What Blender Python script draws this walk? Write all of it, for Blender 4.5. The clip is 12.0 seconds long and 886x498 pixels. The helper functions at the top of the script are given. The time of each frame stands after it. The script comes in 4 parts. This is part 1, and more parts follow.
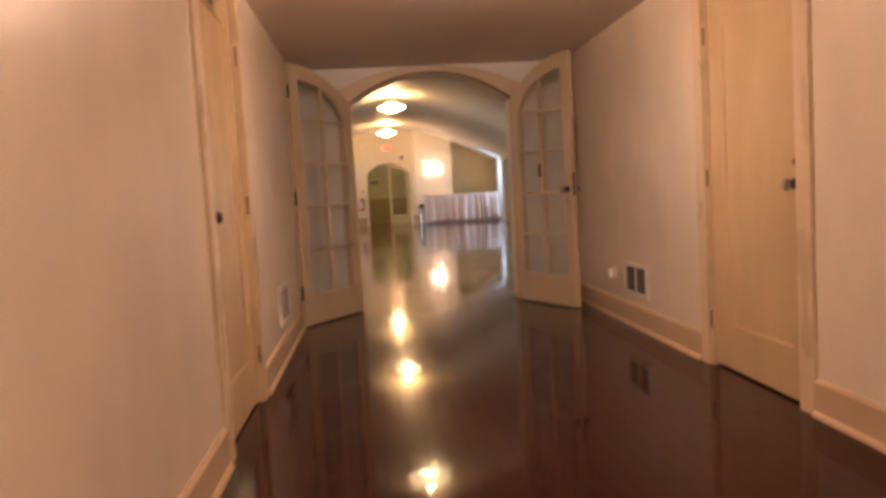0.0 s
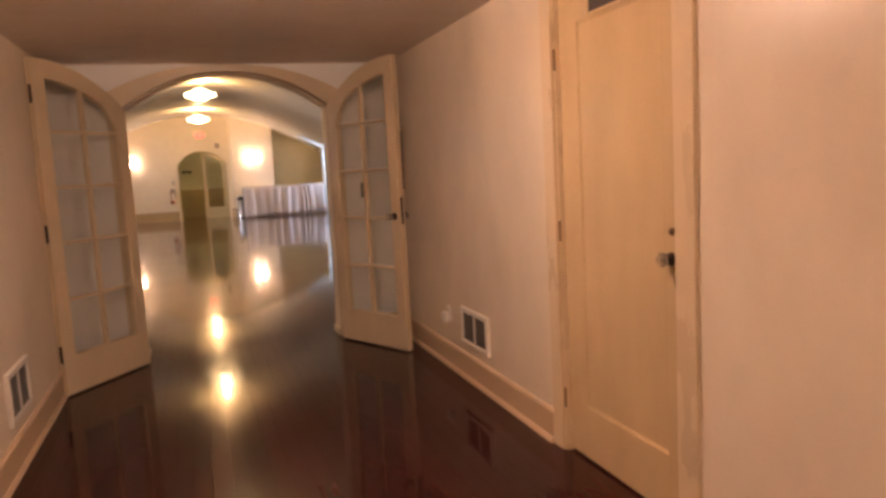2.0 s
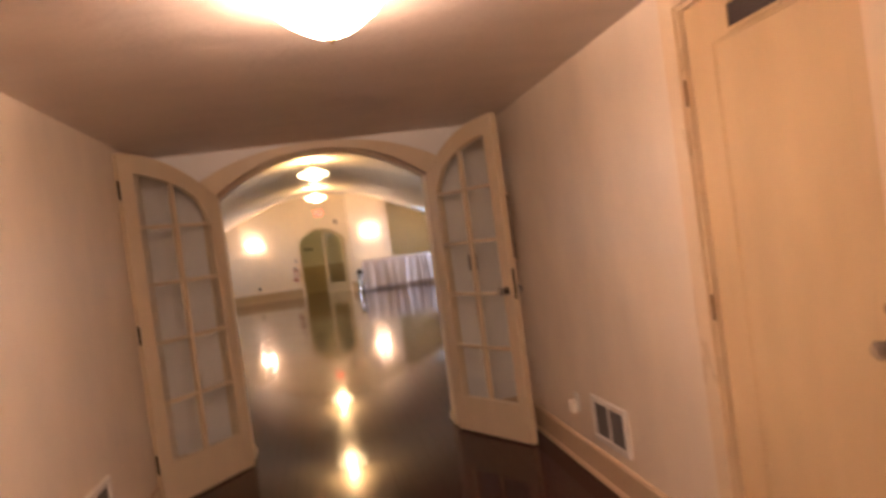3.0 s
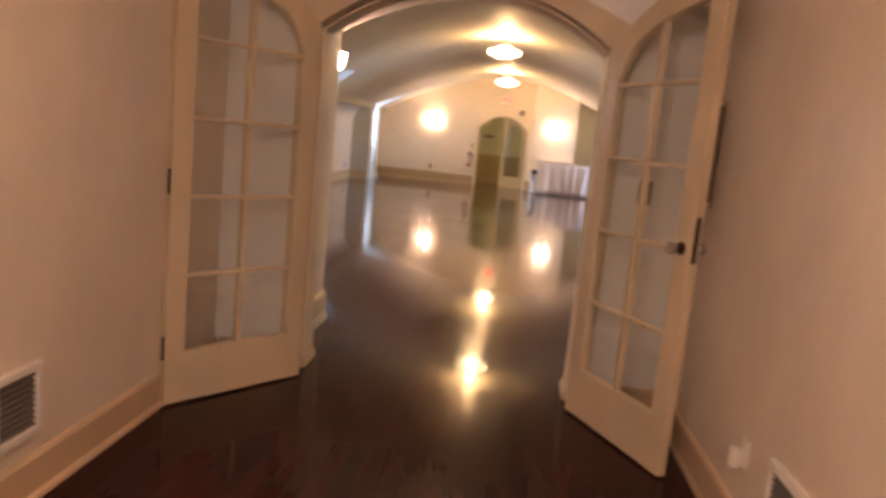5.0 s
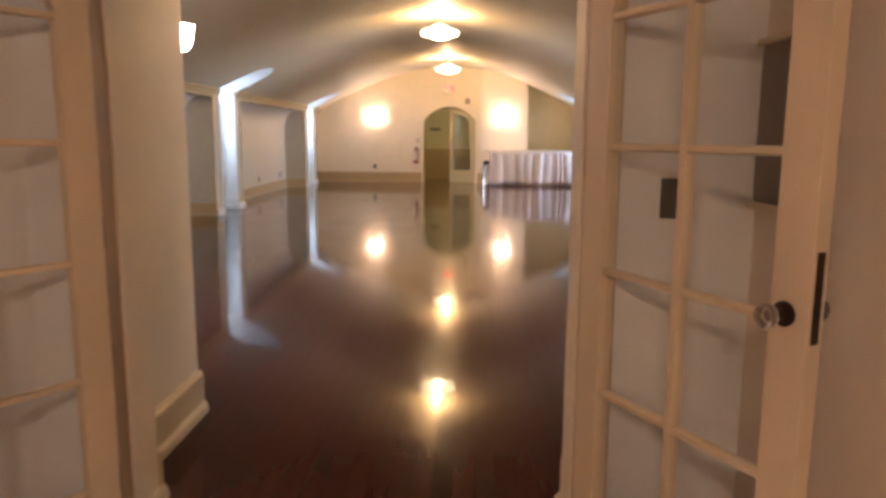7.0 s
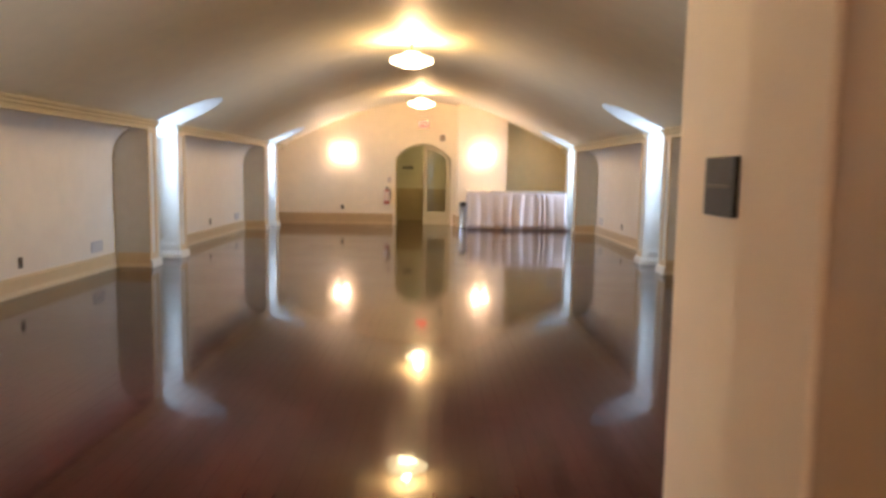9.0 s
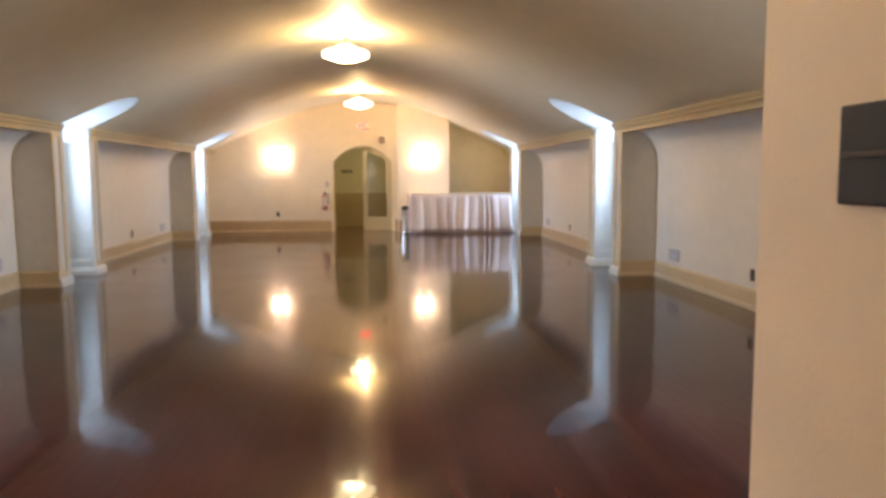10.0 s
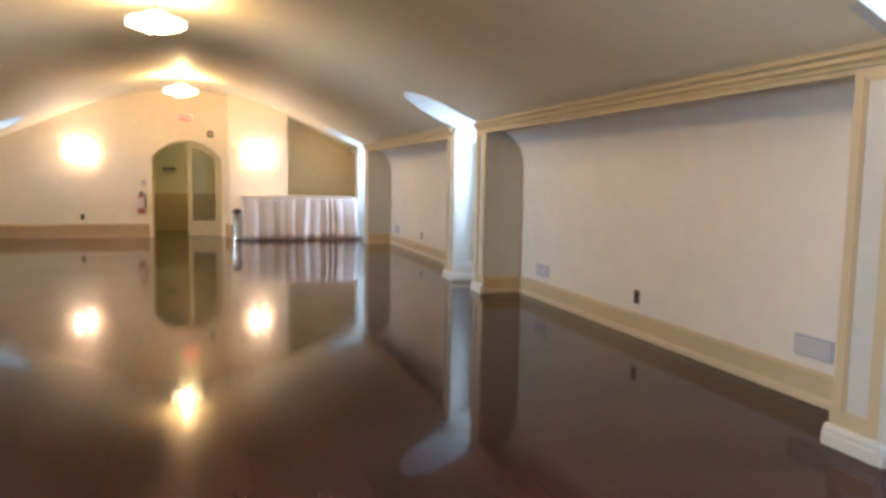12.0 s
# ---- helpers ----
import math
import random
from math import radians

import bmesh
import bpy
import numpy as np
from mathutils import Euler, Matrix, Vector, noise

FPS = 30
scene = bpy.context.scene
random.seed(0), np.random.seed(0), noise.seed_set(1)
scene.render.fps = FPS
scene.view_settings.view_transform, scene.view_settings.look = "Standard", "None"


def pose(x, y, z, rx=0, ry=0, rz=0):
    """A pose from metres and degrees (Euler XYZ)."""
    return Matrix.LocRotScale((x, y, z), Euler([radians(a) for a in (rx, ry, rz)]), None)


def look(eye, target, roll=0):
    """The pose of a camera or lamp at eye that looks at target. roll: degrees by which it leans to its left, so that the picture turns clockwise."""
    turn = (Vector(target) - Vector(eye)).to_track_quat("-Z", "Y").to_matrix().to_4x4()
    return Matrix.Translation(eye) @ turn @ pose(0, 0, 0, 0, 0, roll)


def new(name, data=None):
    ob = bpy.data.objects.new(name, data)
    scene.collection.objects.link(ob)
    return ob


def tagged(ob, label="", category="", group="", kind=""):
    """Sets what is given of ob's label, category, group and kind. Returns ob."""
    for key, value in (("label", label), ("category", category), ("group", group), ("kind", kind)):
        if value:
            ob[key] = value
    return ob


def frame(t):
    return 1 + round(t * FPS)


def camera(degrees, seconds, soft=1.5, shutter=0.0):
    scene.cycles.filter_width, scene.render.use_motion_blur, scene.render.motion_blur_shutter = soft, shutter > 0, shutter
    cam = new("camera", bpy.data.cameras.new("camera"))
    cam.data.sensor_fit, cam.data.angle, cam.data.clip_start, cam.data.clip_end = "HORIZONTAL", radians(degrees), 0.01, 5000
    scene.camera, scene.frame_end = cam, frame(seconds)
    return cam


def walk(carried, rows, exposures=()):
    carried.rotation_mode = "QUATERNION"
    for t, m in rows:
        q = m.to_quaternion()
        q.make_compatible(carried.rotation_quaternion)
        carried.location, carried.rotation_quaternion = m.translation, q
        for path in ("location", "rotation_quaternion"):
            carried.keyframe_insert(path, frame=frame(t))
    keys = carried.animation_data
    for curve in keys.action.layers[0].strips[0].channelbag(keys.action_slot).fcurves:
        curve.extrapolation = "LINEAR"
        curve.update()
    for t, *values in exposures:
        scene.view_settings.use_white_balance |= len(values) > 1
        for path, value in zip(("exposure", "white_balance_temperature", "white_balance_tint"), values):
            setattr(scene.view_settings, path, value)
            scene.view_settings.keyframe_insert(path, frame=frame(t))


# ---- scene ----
cam = camera(63.4, 12.0, soft=3.2, shutter=0.4)
PATH = [
    (0, (-0.678, -0.288, 1.016), (-0.495, 1.698, 0.86), -3.4),
    (0.5, (-0.599, -0.085, 1.12), (-0.309, 1.892, 1.031), -3.8),
    (1, (-0.575, 0.093, 1.175), (-0.397, 2.081, 1.055), -4.1),
    (1.5, (-0.542, 0.368, 1.262), (-0.178, 2.326, 1.082), -3.9),
    (2, (-0.412, 0.574, 1.331), (0.226, 2.455, 1.097), -3.1),
    (2.5, (-0.282, 0.804, 1.37), (0.343, 2.693, 1.171), -3.1),
    (3, (-0.199, 1.116, 1.376), (0.134, 3.088, 1.341), -7.6),
    (3.2, (-0.117, 1.25, 1.371), (0.154, 3.232, 1.402), -8.6),
    (4.8, (0.168, 2.345, 1.336), (0.086, 4.324, 1.055), 4.6),
    (5, (0.174, 2.494, 1.335), (0.015, 4.464, 1.031), 5.6),
    (5.5, (0.143, 2.851, 1.336), (-0.35, 4.755, 0.977), 2.8),
    (6, (0.266, 3.23, 1.32), (0.015, 5.186, 0.987), -0.8),
    (6.5, (0.261, 3.627, 1.332), (0.15, 5.594, 0.988), 1.1),
    (7, (0.239, 4.025, 1.343), (0.188, 5.999, 1.031), 0.4),
    (7.2, (0.261, 4.176, 1.327), (0.258, 6.151, 1.012), 0),
    (8.8, (0.285, 5.423, 1.402), (0.316, 7.408, 1.165), 0.4),
    (9, (0.24, 5.594, 1.411), (0.259, 7.582, 1.199), 0.9),
    (9.5, (0.157, 5.953, 1.4), (0.186, 7.945, 1.216), 0.6),
    (10, (0.242, 6.277, 1.369), (0.421, 8.259, 1.169), -0.4),
    (10.5, (0.277, 6.665, 1.384), (0.51, 8.64, 1.171), 0.7),
    (11, (0.293, 6.999, 1.378), (0.612, 8.962, 1.16), 0.3),
    (11.5, (0.352, 7.332, 1.391), (0.889, 9.244, 1.156), 0.5),
    (12, (0.385, 7.637, 1.381), (0.997, 9.532, 1.188), 0.9),
]
walk(cam, [(t, look(eye, target, roll)) for t, eye, target, roll in PATH],
     exposures=[(0.0, 0.20, 7250, 22), (0.5, 0.24, 7350, 22), (1.5, 0.24, 7500, 23), (3.0, 0.30, 7150, 24), (5.0, 0.53, 7000, 22), (6.0, 0.54, 7080, 20),
                (7.0, 0.57, 6780, 17), (9.0, 0.66, 6700, 13), (10.0, 0.68, 6590, 12), (11.0, 0.59, 6450, 10), (11.5, 0.71, 6450, 9), (12.0, 0.71, 6520, 9)])

# ---------------------------------------------------------------- plan, metres
CX = -0.145                       # centre line of the hall
FRONT, KNEE = 3.67, 4.17          # pilaster line and knee wall, from the centre line
APEX = 3.26
HALL_Y0, HALL_Y1 = 7.32, 24.73
COR_L, COR_R, COR_Y0, COR_Y1 = -1.315, 1.10, -2.6, 6.15
COR_Z = 2.145
DORMERS = (9.07, 15.77, 22.58)     # start of each dormer along the hall
PIER, GAP = 0.28, 0.92            # pilaster width and dormer opening
DEEP = 5.15                       # window plane, from the centre line

# ---------------------------------------------------------------- world and lights
world = bpy.data.worlds.new("World")
scene.world = world
world.use_nodes = True
wn = world.node_tree
sky = wn.nodes.new("ShaderNodeTexSky")
sky.sky_type, sky.sun_disc = "NISHITA", False
sky.sun_elevation, sky.sun_rotation = radians(50), radians(200)
wn.links.new(sky.outputs[0], wn.nodes["Background"].inputs[0])
wn.nodes["Background"].inputs[1].default_value = 0.08
sun = bpy.data.lights.new("sun", "SUN")
sun.energy, sun.angle, sun.color = 0.6, radians(15), (1.0, 0.96, 0.9)
new("sun", sun).matrix_world = look((0, 0, 30), (4.0, 22.0, 0))


def point_light(name, at, watts, radius, colour):
    lamp = bpy.data.lights.new(name, "POINT")
    lamp.energy, lamp.shadow_soft_size, lamp.color = watts, radius, colour
    ob = new(name, lamp)
    ob.location = at
    return ob


YELLOW, DAY = (1.0, 0.62, 0.28), (0.55, 0.73, 1.0)
LAMPS_Y = (9.57, 15.95, 22.32)
for y in LAMPS_Y:
    point_light("hall_bulb", (CX, y, 3.125), 118, 0.05, YELLOW)
# The second, stronger lamp is unseen, added to brighten the near left wall.
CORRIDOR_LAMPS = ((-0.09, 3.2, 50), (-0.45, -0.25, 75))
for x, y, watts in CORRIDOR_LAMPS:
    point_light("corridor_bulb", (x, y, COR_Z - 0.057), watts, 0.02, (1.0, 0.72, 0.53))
for side in (-1, 1):
    for y in DORMERS:
        sheet = bpy.data.lights.new("window_daylight", "AREA")
        sheet.shape, sheet.size, sheet.size_y, sheet.energy, sheet.color = "RECTANGLE", 0.74, 1.0, 50, DAY
        sheet.spread = radians(100)
        x = CX + side * (DEEP - 0.08)
        yy = y + PIER + GAP / 2
        new("window_daylight", sheet).matrix_world = look((x, yy, 1.85), (CX, yy, 1.1))


# ---------------------------------------------------------------- materials
def material(name):
    m = bpy.data.materials.new(name)
    m.use_nodes = True
    nt = m.node_tree
    return m, nt, nt.nodes["Principled BSDF"]


def rgba(c):
    return (c[0], c[1], c[2], 1.0)


def surface(name, colour, rough=0.5, vary=0.08, grain=9.0, bump=0.15, fine=140.0, metal=0.0, coat=0.0, stretch=(1, 1, 1)):
    """Paint or plaster: two scales of tone, fine relief, uneven gloss."""
    m, nt, bs = material(name)
    tc = nt.nodes.new("ShaderNodeTexCoord")
    mp = nt.nodes.new("ShaderNodeMapping")
    mp.inputs["Scale"].default_value = stretch
    nt.links.new(tc.outputs["Object"], mp.inputs[0])
    big, small = nt.nodes.new("ShaderNodeTexNoise"), nt.nodes.new("ShaderNodeTexNoise")
    big.inputs["Scale"].default_value, big.inputs["Detail"].default_value = grain * 0.12, 3
    small.inputs["Scale"].default_value, small.inputs["Detail"].default_value = grain, 5
    add = nt.nodes.new("ShaderNodeMath")
    add.operation = "ADD"
    for n in (big, small):
        nt.links.new(mp.outputs[0], n.inputs["Vector"])
    nt.links.new(big.outputs[0], add.inputs[0])
    nt.links.new(small.outputs[0], add.inputs[1])
    ramp = nt.nodes.new("ShaderNodeMapRange")
    ramp.inputs["From Min"].default_value, ramp.inputs["From Max"].default_value = 0.62, 1.38
    nt.links.new(add.outputs[0], ramp.inputs["Value"])
    mix = nt.nodes.new("ShaderNodeMix")
    mix.data_type = "RGBA"
    mix.inputs["A"].default_value = rgba([v * (1 - vary) for v in colour])
    mix.inputs["B"].default_value = rgba([min(0.9, v * (1 + vary)) for v in colour])
    nt.links.new(ramp.outputs[0], mix.inputs["Factor"])
    nt.links.new(mix.outputs["Result"], bs.inputs["Base Color"])
    rr = nt.nodes.new("ShaderNodeMapRange")
    rr.inputs["To Min"].default_value, rr.inputs["To Max"].default_value = rough * 0.85, min(1, rough * 1.15)
    nt.links.new(small.outputs[0], rr.inputs["Value"])
    nt.links.new(rr.outputs[0], bs.inputs["Roughness"])
    bs.inputs["Metallic"].default_value = metal
    bs.inputs["Coat Weight"].default_value = coat
    if bump:
        fn = nt.nodes.new("ShaderNodeTexNoise")
        fn.inputs["Scale"].default_value, fn.inputs["Detail"].default_value = fine, 2
        nt.links.new(mp.outputs[0], fn.inputs["Vector"])
        total = nt.nodes.new("ShaderNodeMath")
        total.operation = "MULTIPLY_ADD"
        total.inputs[1].default_value = 0.35
        nt.links.new(fn.outputs[0], total.inputs[0])
        soft = nt.nodes.new("ShaderNodeTexNoise")
        soft.inputs["Scale"].default_value, soft.inputs["Detail"].default_value = grain, 1
        nt.links.new(mp.outputs[0], soft.inputs["Vector"])
        nt.links.new(soft.outputs[0], total.inputs[2])
        bp = nt.nodes.new("ShaderNodeBump")
        bp.inputs["Strength"].default_value, bp.inputs["Distance"].default_value = bump, 0.01
        nt.links.new(total.outputs[0], bp.inputs["Height"])
        nt.links.new(bp.outputs[0], bs.inputs["Normal"])
    return m


def floor_wood(name, source):
    """Dark varnished boards; source gives each board its own tone."""
    m, nt, bs = material(name)
    tc = nt.nodes.new("ShaderNodeTexCoord")
    info = nt.nodes.new("ShaderNodeObjectInfo" if source == "object" else "ShaderNodeNewGeometry")
    rnd = info.outputs["Random" if source == "object" else "Random Per Island"]
    geo = nt.nodes.new("ShaderNodeNewGeometry")
    mp = nt.nodes.new("ShaderNodeMapping")
    mp.inputs["Scale"].default_value = (26, 1.6, 26)
    nt.links.new(geo.outputs["Position"], mp.inputs[0])
    off = nt.nodes.new("ShaderNodeVectorMath")
    off.operation = "MULTIPLY_ADD"
    off.inputs[1].default_value = (1, 1, 1)
    nt.links.new(mp.outputs[0], off.inputs[0])
    sh = nt.nodes.new("ShaderNodeMath")
    sh.operation = "MULTIPLY"
    sh.inputs[1].default_value = 37.0
    nt.links.new(rnd, sh.inputs[0])
    nt.links.new(sh.outputs[0], off.inputs[2])
    g = nt.nodes.new("ShaderNodeTexNoise")
    g.inputs["Scale"].default_value, g.inputs["Detail"].default_value, g.inputs["Distortion"].default_value = 1.0, 6, 0.6
    nt.links.new(off.outputs[0], g.inputs["Vector"])
    ramp = nt.nodes.new("ShaderNodeValToRGB")
    ramp.color_ramp.elements[0].position, ramp.color_ramp.elements[1].position = 0.3, 0.75
    ramp.color_ramp.elements[0].color = (0.034, 0.0096, 0.0084, 1)
    ramp.color_ramp.elements[1].color = (0.045, 0.0127, 0.0106, 1)
    nt.links.new(g.outputs[0], ramp.inputs[0])
    tone = nt.nodes.new("ShaderNodeMapRange")
    tone.inputs["To Min"].default_value, tone.inputs["To Max"].default_value = 0.76, 1.24
    nt.links.new(rnd, tone.inputs["Value"])
    mul = nt.nodes.new("ShaderNodeVectorMath")
    mul.operation = "SCALE"
    nt.links.new(ramp.outputs[0], mul.inputs[0])
    nt.links.new(tone.outputs[0], mul.inputs["Scale"])
    nt.links.new(mul.outputs[0], bs.inputs["Base Color"])
    wear = nt.nodes.new("ShaderNodeTexNoise")
    wear.inputs["Scale"].default_value, wear.inputs["Detail"].default_value = 1.3, 5
    nt.links.new(geo.outputs["Position"], wear.inputs["Vector"])
    rr = nt.nodes.new("ShaderNodeMapRange")
    rr.inputs["From Min"].default_value, rr.inputs["From Max"].default_value = 0.3, 0.7
    rr.inputs["To Min"].default_value, rr.inputs["To Max"].default_value = 0.16, 0.26
    nt.links.new(wear.outputs[0], rr.inputs["Value"])
    nt.links.new(rr.outputs[0], bs.inputs["Roughness"])
    bs.inputs["IOR"].default_value = 1.06
    bs.inputs["Specular Tint"].default_value = (1.0, 0.78, 0.66, 1)
    cr = nt.nodes.new("ShaderNodeMapRange")
    cr.inputs["From Min"].default_value, cr.inputs["From Max"].default_value = 0.3, 0.7
    cr.inputs["To Min"].default_value, cr.inputs["To Max"].default_value = 0.04, 0.085
    nt.links.new(wear.outputs[0], cr.inputs["Value"])
    worn = nt.nodes.new("ShaderNodeMapRange")
    worn.inputs["To Min"].default_value, worn.inputs["To Max"].default_value = 0.65, 1.45
    nt.links.new(rnd, worn.inputs["Value"])
    board_gloss = nt.nodes.new("ShaderNodeMath")
    board_gloss.operation = "MULTIPLY"
    nt.links.new(cr.outputs[0], board_gloss.inputs[0])
    nt.links.new(worn.outputs[0], board_gloss.inputs[1])
    nt.links.new(board_gloss.outputs[0], bs.inputs["Coat Roughness"])
    bs.inputs["Coat Weight"].default_value, bs.inputs["Coat IOR"].default_value = 1.0, 1.195
    wav = nt.nodes.new("ShaderNodeTexNoise")
    wav.inputs["Scale"].default_value, wav.inputs["Detail"].default_value = 7.0, 3
    nt.links.new(geo.outputs["Position"], wav.inputs["Vector"])
    soft_bump = nt.nodes.new("ShaderNodeBump")
    soft_bump.inputs["Strength"].default_value, soft_bump.inputs["Distance"].default_value = 0.06, 0.01
    nt.links.new(wav.outputs[0], soft_bump.inputs["Height"])
    nt.links.new(soft_bump.outputs[0], bs.inputs["Coat Normal"])
    grain_bump = nt.nodes.new("ShaderNodeBump")
    grain_bump.inputs["Strength"].default_value, grain_bump.inputs["Distance"].default_value = 0.05, 0.004
    nt.links.new(g.outputs[0], grain_bump.inputs["Height"])
    nt.links.new(soft_bump.outputs[0], grain_bump.inputs["Normal"])
    nt.links.new(grain_bump.outputs[0], bs.inputs["Normal"])
    return m


def glass_pane(name):
    m, nt, bs = material(name)
    nt.nodes.remove(bs)
    out = nt.nodes["Material Output"]
    tr, gl, fr, mix = (nt.nodes.new(n) for n in ("ShaderNodeBsdfTransparent", "ShaderNodeBsdfGlossy", "ShaderNodeLayerWeight", "ShaderNodeMixShader"))
    tr.inputs[0].default_value = (0.975, 0.985, 0.98, 1)
    gl.inputs["Roughness"].default_value = 0.03
    fr.inputs["Blend"].default_value = 0.5
    power, gain = nt.nodes.new("ShaderNodeMath"), nt.nodes.new("ShaderNodeMath")
    power.operation, gain.operation = "POWER", "MULTIPLY_ADD"
    power.inputs[1].default_value = 4.0
    gain.inputs[1].default_value, gain.inputs[2].default_value = 0.8, 0.06
    nt.links.new(fr.outputs["Facing"], power.inputs[0])
    nt.links.new(power.outputs[0], gain.inputs[0])
    nt.links.new(gain.outputs[0], mix.inputs[0])
    nt.links.new(tr.outputs[0], mix.inputs[1])
    nt.links.new(gl.outputs[0], mix.inputs[2])
    nt.links.new(mix.outputs[0], out.inputs[0])
    return m


def glowing(name, colour, strength, body=(0.85, 0.83, 0.78)):
    m, nt, bs = material(name)
    noise_t = nt.nodes.new("ShaderNodeTexNoise")
    noise_t.inputs["Scale"].default_value = 30
    bp = nt.nodes.new("ShaderNodeBump")
    bp.inputs["Strength"].default_value, bp.inputs["Distance"].default_value = 0.2, 0.005
    nt.links.new(noise_t.outputs[0], bp.inputs["Height"])
    nt.links.new(bp.outputs[0], bs.inputs["Normal"])
    bs.inputs["Base Color"].default_value = rgba(body)
    bs.inputs["Roughness"].default_value = 0.25
    bs.inputs["Emission Color"].default_value = rgba(colour)
    bs.inputs["Emission Strength"].default_value = strength
    return m


# Tone variation partly paints in the blotchy sheen of the corridor walls.
M_WALL = surface("corridor_plaster", (0.79, 0.68, 0.55), 0.32, 0.11, 4, 0.4, 11, stretch=(1, 1, 0.6))
M_SPAN = surface("pale_plaster", (0.86, 0.86, 0.85), 0.4, 0.04, 5, 0.2, 90)
M_CEIL = surface("corridor_ceiling_plaster", (0.72, 0.62, 0.55), 0.42, 0.10, 5, 0.9, 40, stretch=(0.6, 1, 1))
M_TRIM = surface("tan_gloss_paint", (0.62, 0.45, 0.29), 0.3, 0.05, 7, 0.08, 60, stretch=(1, 1, 0.3))
M_DOOR = surface("tan_door_paint", (0.66, 0.49, 0.29), 0.24, 0.12, 5, 0.22, 40, stretch=(1, 1, 0.4))
M_FARBASE = surface("tan_brown_baseboard_paint", (0.47, 0.33, 0.18), 0.4, 0.07, 8, 0.1, 70)
M_CASING = surface("pale_casing_paint", (0.72, 0.57, 0.39), 0.28, 0.08, 7, 0.12, 60, stretch=(1, 1, 0.3))
M_LEAF = surface("cream_door_paint", (0.71, 0.59, 0.42), 0.32, 0.06, 8, 0.1, 70, stretch=(1, 1, 0.3))
M_HALL = surface("hall_plaster", (0.83, 0.78, 0.71), 0.55, 0.05, 5, 0.2, 100)
M_VAULT = surface("vault_plaster", (0.82, 0.74, 0.56), 0.6, 0.05, 4, 0.2, 90)
M_HTRIM = surface("hall_cream_trim", (0.60, 0.48, 0.31), 0.4, 0.06, 8, 0.1, 70)
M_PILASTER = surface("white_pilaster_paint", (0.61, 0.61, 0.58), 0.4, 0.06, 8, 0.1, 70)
M_CORNICE = surface("tan_cornice_paint", (0.52, 0.42, 0.24), 0.5, 0.08, 8, 0.1, 70)
# Brown here holds the shade inside the doorway jamb.
M_REBATE = surface("shaded_rebate_paint", (0.50, 0.36, 0.22), 0.4, 0.12, 8, 0.1, 70, stretch=(1, 1, 0.3))
# Hall plaster again, with the lamps' warm light put into its colour.
M_ENDWALL = surface("lamplit_hall_plaster", (0.83, 0.72, 0.56), 0.55, 0.05, 5, 0.2, 100)
# Darker olive stands for the unlit recess.
M_RECESS = surface("shaded_recess_plaster", (0.70, 0.58, 0.34), 0.6, 0.06, 5, 0.2, 90)
M_GREENWALL = surface("pale_green_plaster", (0.62, 0.58, 0.34), 0.6, 0.06, 5, 0.2, 90)
M_DADO = surface("olive_dado_paint", (0.40, 0.31, 0.13), 0.5, 0.08, 6, 0.15, 90)
M_UNDER = surface("subfloor", (0.02, 0.012, 0.009), 0.8, 0.1)
M_FLOOR_O, M_FLOOR_I = floor_wood("dark_varnished_board", "object"), floor_wood("dark_varnished_boards", "island")
M_GLASS = glass_pane("window_glass")
M_BLACK = surface("black_plastic", (0.013, 0.011, 0.011), 0.42, 0.1, 30, 0.05)
M_DARK = surface("dark_bronze", (0.05, 0.03, 0.022), 0.35, 0.2, 40, 0.1, metal=0.8)
M_GRILLE = surface("dark_grille_metal", (0.07, 0.055, 0.05), 0.5, 0.15, 40, 0.1, metal=0.3)
M_WHITE = surface("white_enamel", (0.78, 0.74, 0.68), 0.35, 0.05, 20, 0.05)
M_GREYV = surface("blue_grey_enamel", (0.46, 0.48, 0.56), 0.4, 0.06, 20, 0.05)
M_REGISTER = surface("grey_register_metal", (0.11, 0.095, 0.09), 0.5, 0.1, 40, 0.05)
M_OLDKNOB = surface("dark_polished_bronze", (0.16, 0.06, 0.035), 0.22, 0.2, 40, 0.0, metal=0.7)
M_BROWN = surface("brown_plastic", (0.07, 0.045, 0.03), 0.35, 0.1, 30, 0.05)
M_BRASS = surface("aged_brass", (0.55, 0.40, 0.18), 0.3, 0.15, 40, 0.1, metal=1.0)
M_CHROME = surface("brushed_chrome", (0.62, 0.62, 0.63), 0.22, 0.05, 40, 0.05, metal=1.0)
M_BRONZE = surface("worn_bronze", (0.26, 0.16, 0.09), 0.5, 0.2, 40, 0.1, metal=0.4)
M_SHOE = surface("pale_shoe_paint", (0.62, 0.53, 0.38), 0.4, 0.05, 8, 0.1, 70)
M_RED = surface("red_enamel", (0.35, 0.09, 0.06), 0.3, 0.08, 20, 0.05)
M_PAPER = surface("cream_label", (0.62, 0.49, 0.38), 0.6, 0.05, 20, 0.03)
M_SATIN = surface("pink_satin", (0.78, 0.68, 0.67), 0.33, 0.05, 14, 0.2, 300)
M_CLOTH = surface("cream_cloth", (0.68, 0.60, 0.50), 0.7, 0.05, 20, 0.2, 300)
M_LAMP = glowing("lit_hall_lamp_glass", (1.0, 0.80, 0.44), 8.0)
M_LAMPCORE = glowing("lit_hall_lamp_bowl", (1.0, 0.80, 0.44), 52.0)
M_SCONCE = glowing("lit_sconce_glass", (1.0, 0.73, 0.57), 38.0)
M_BOARD = surface("stained_board", (0.15, 0.105, 0.08), 0.45, 0.15, 20, 0.1)
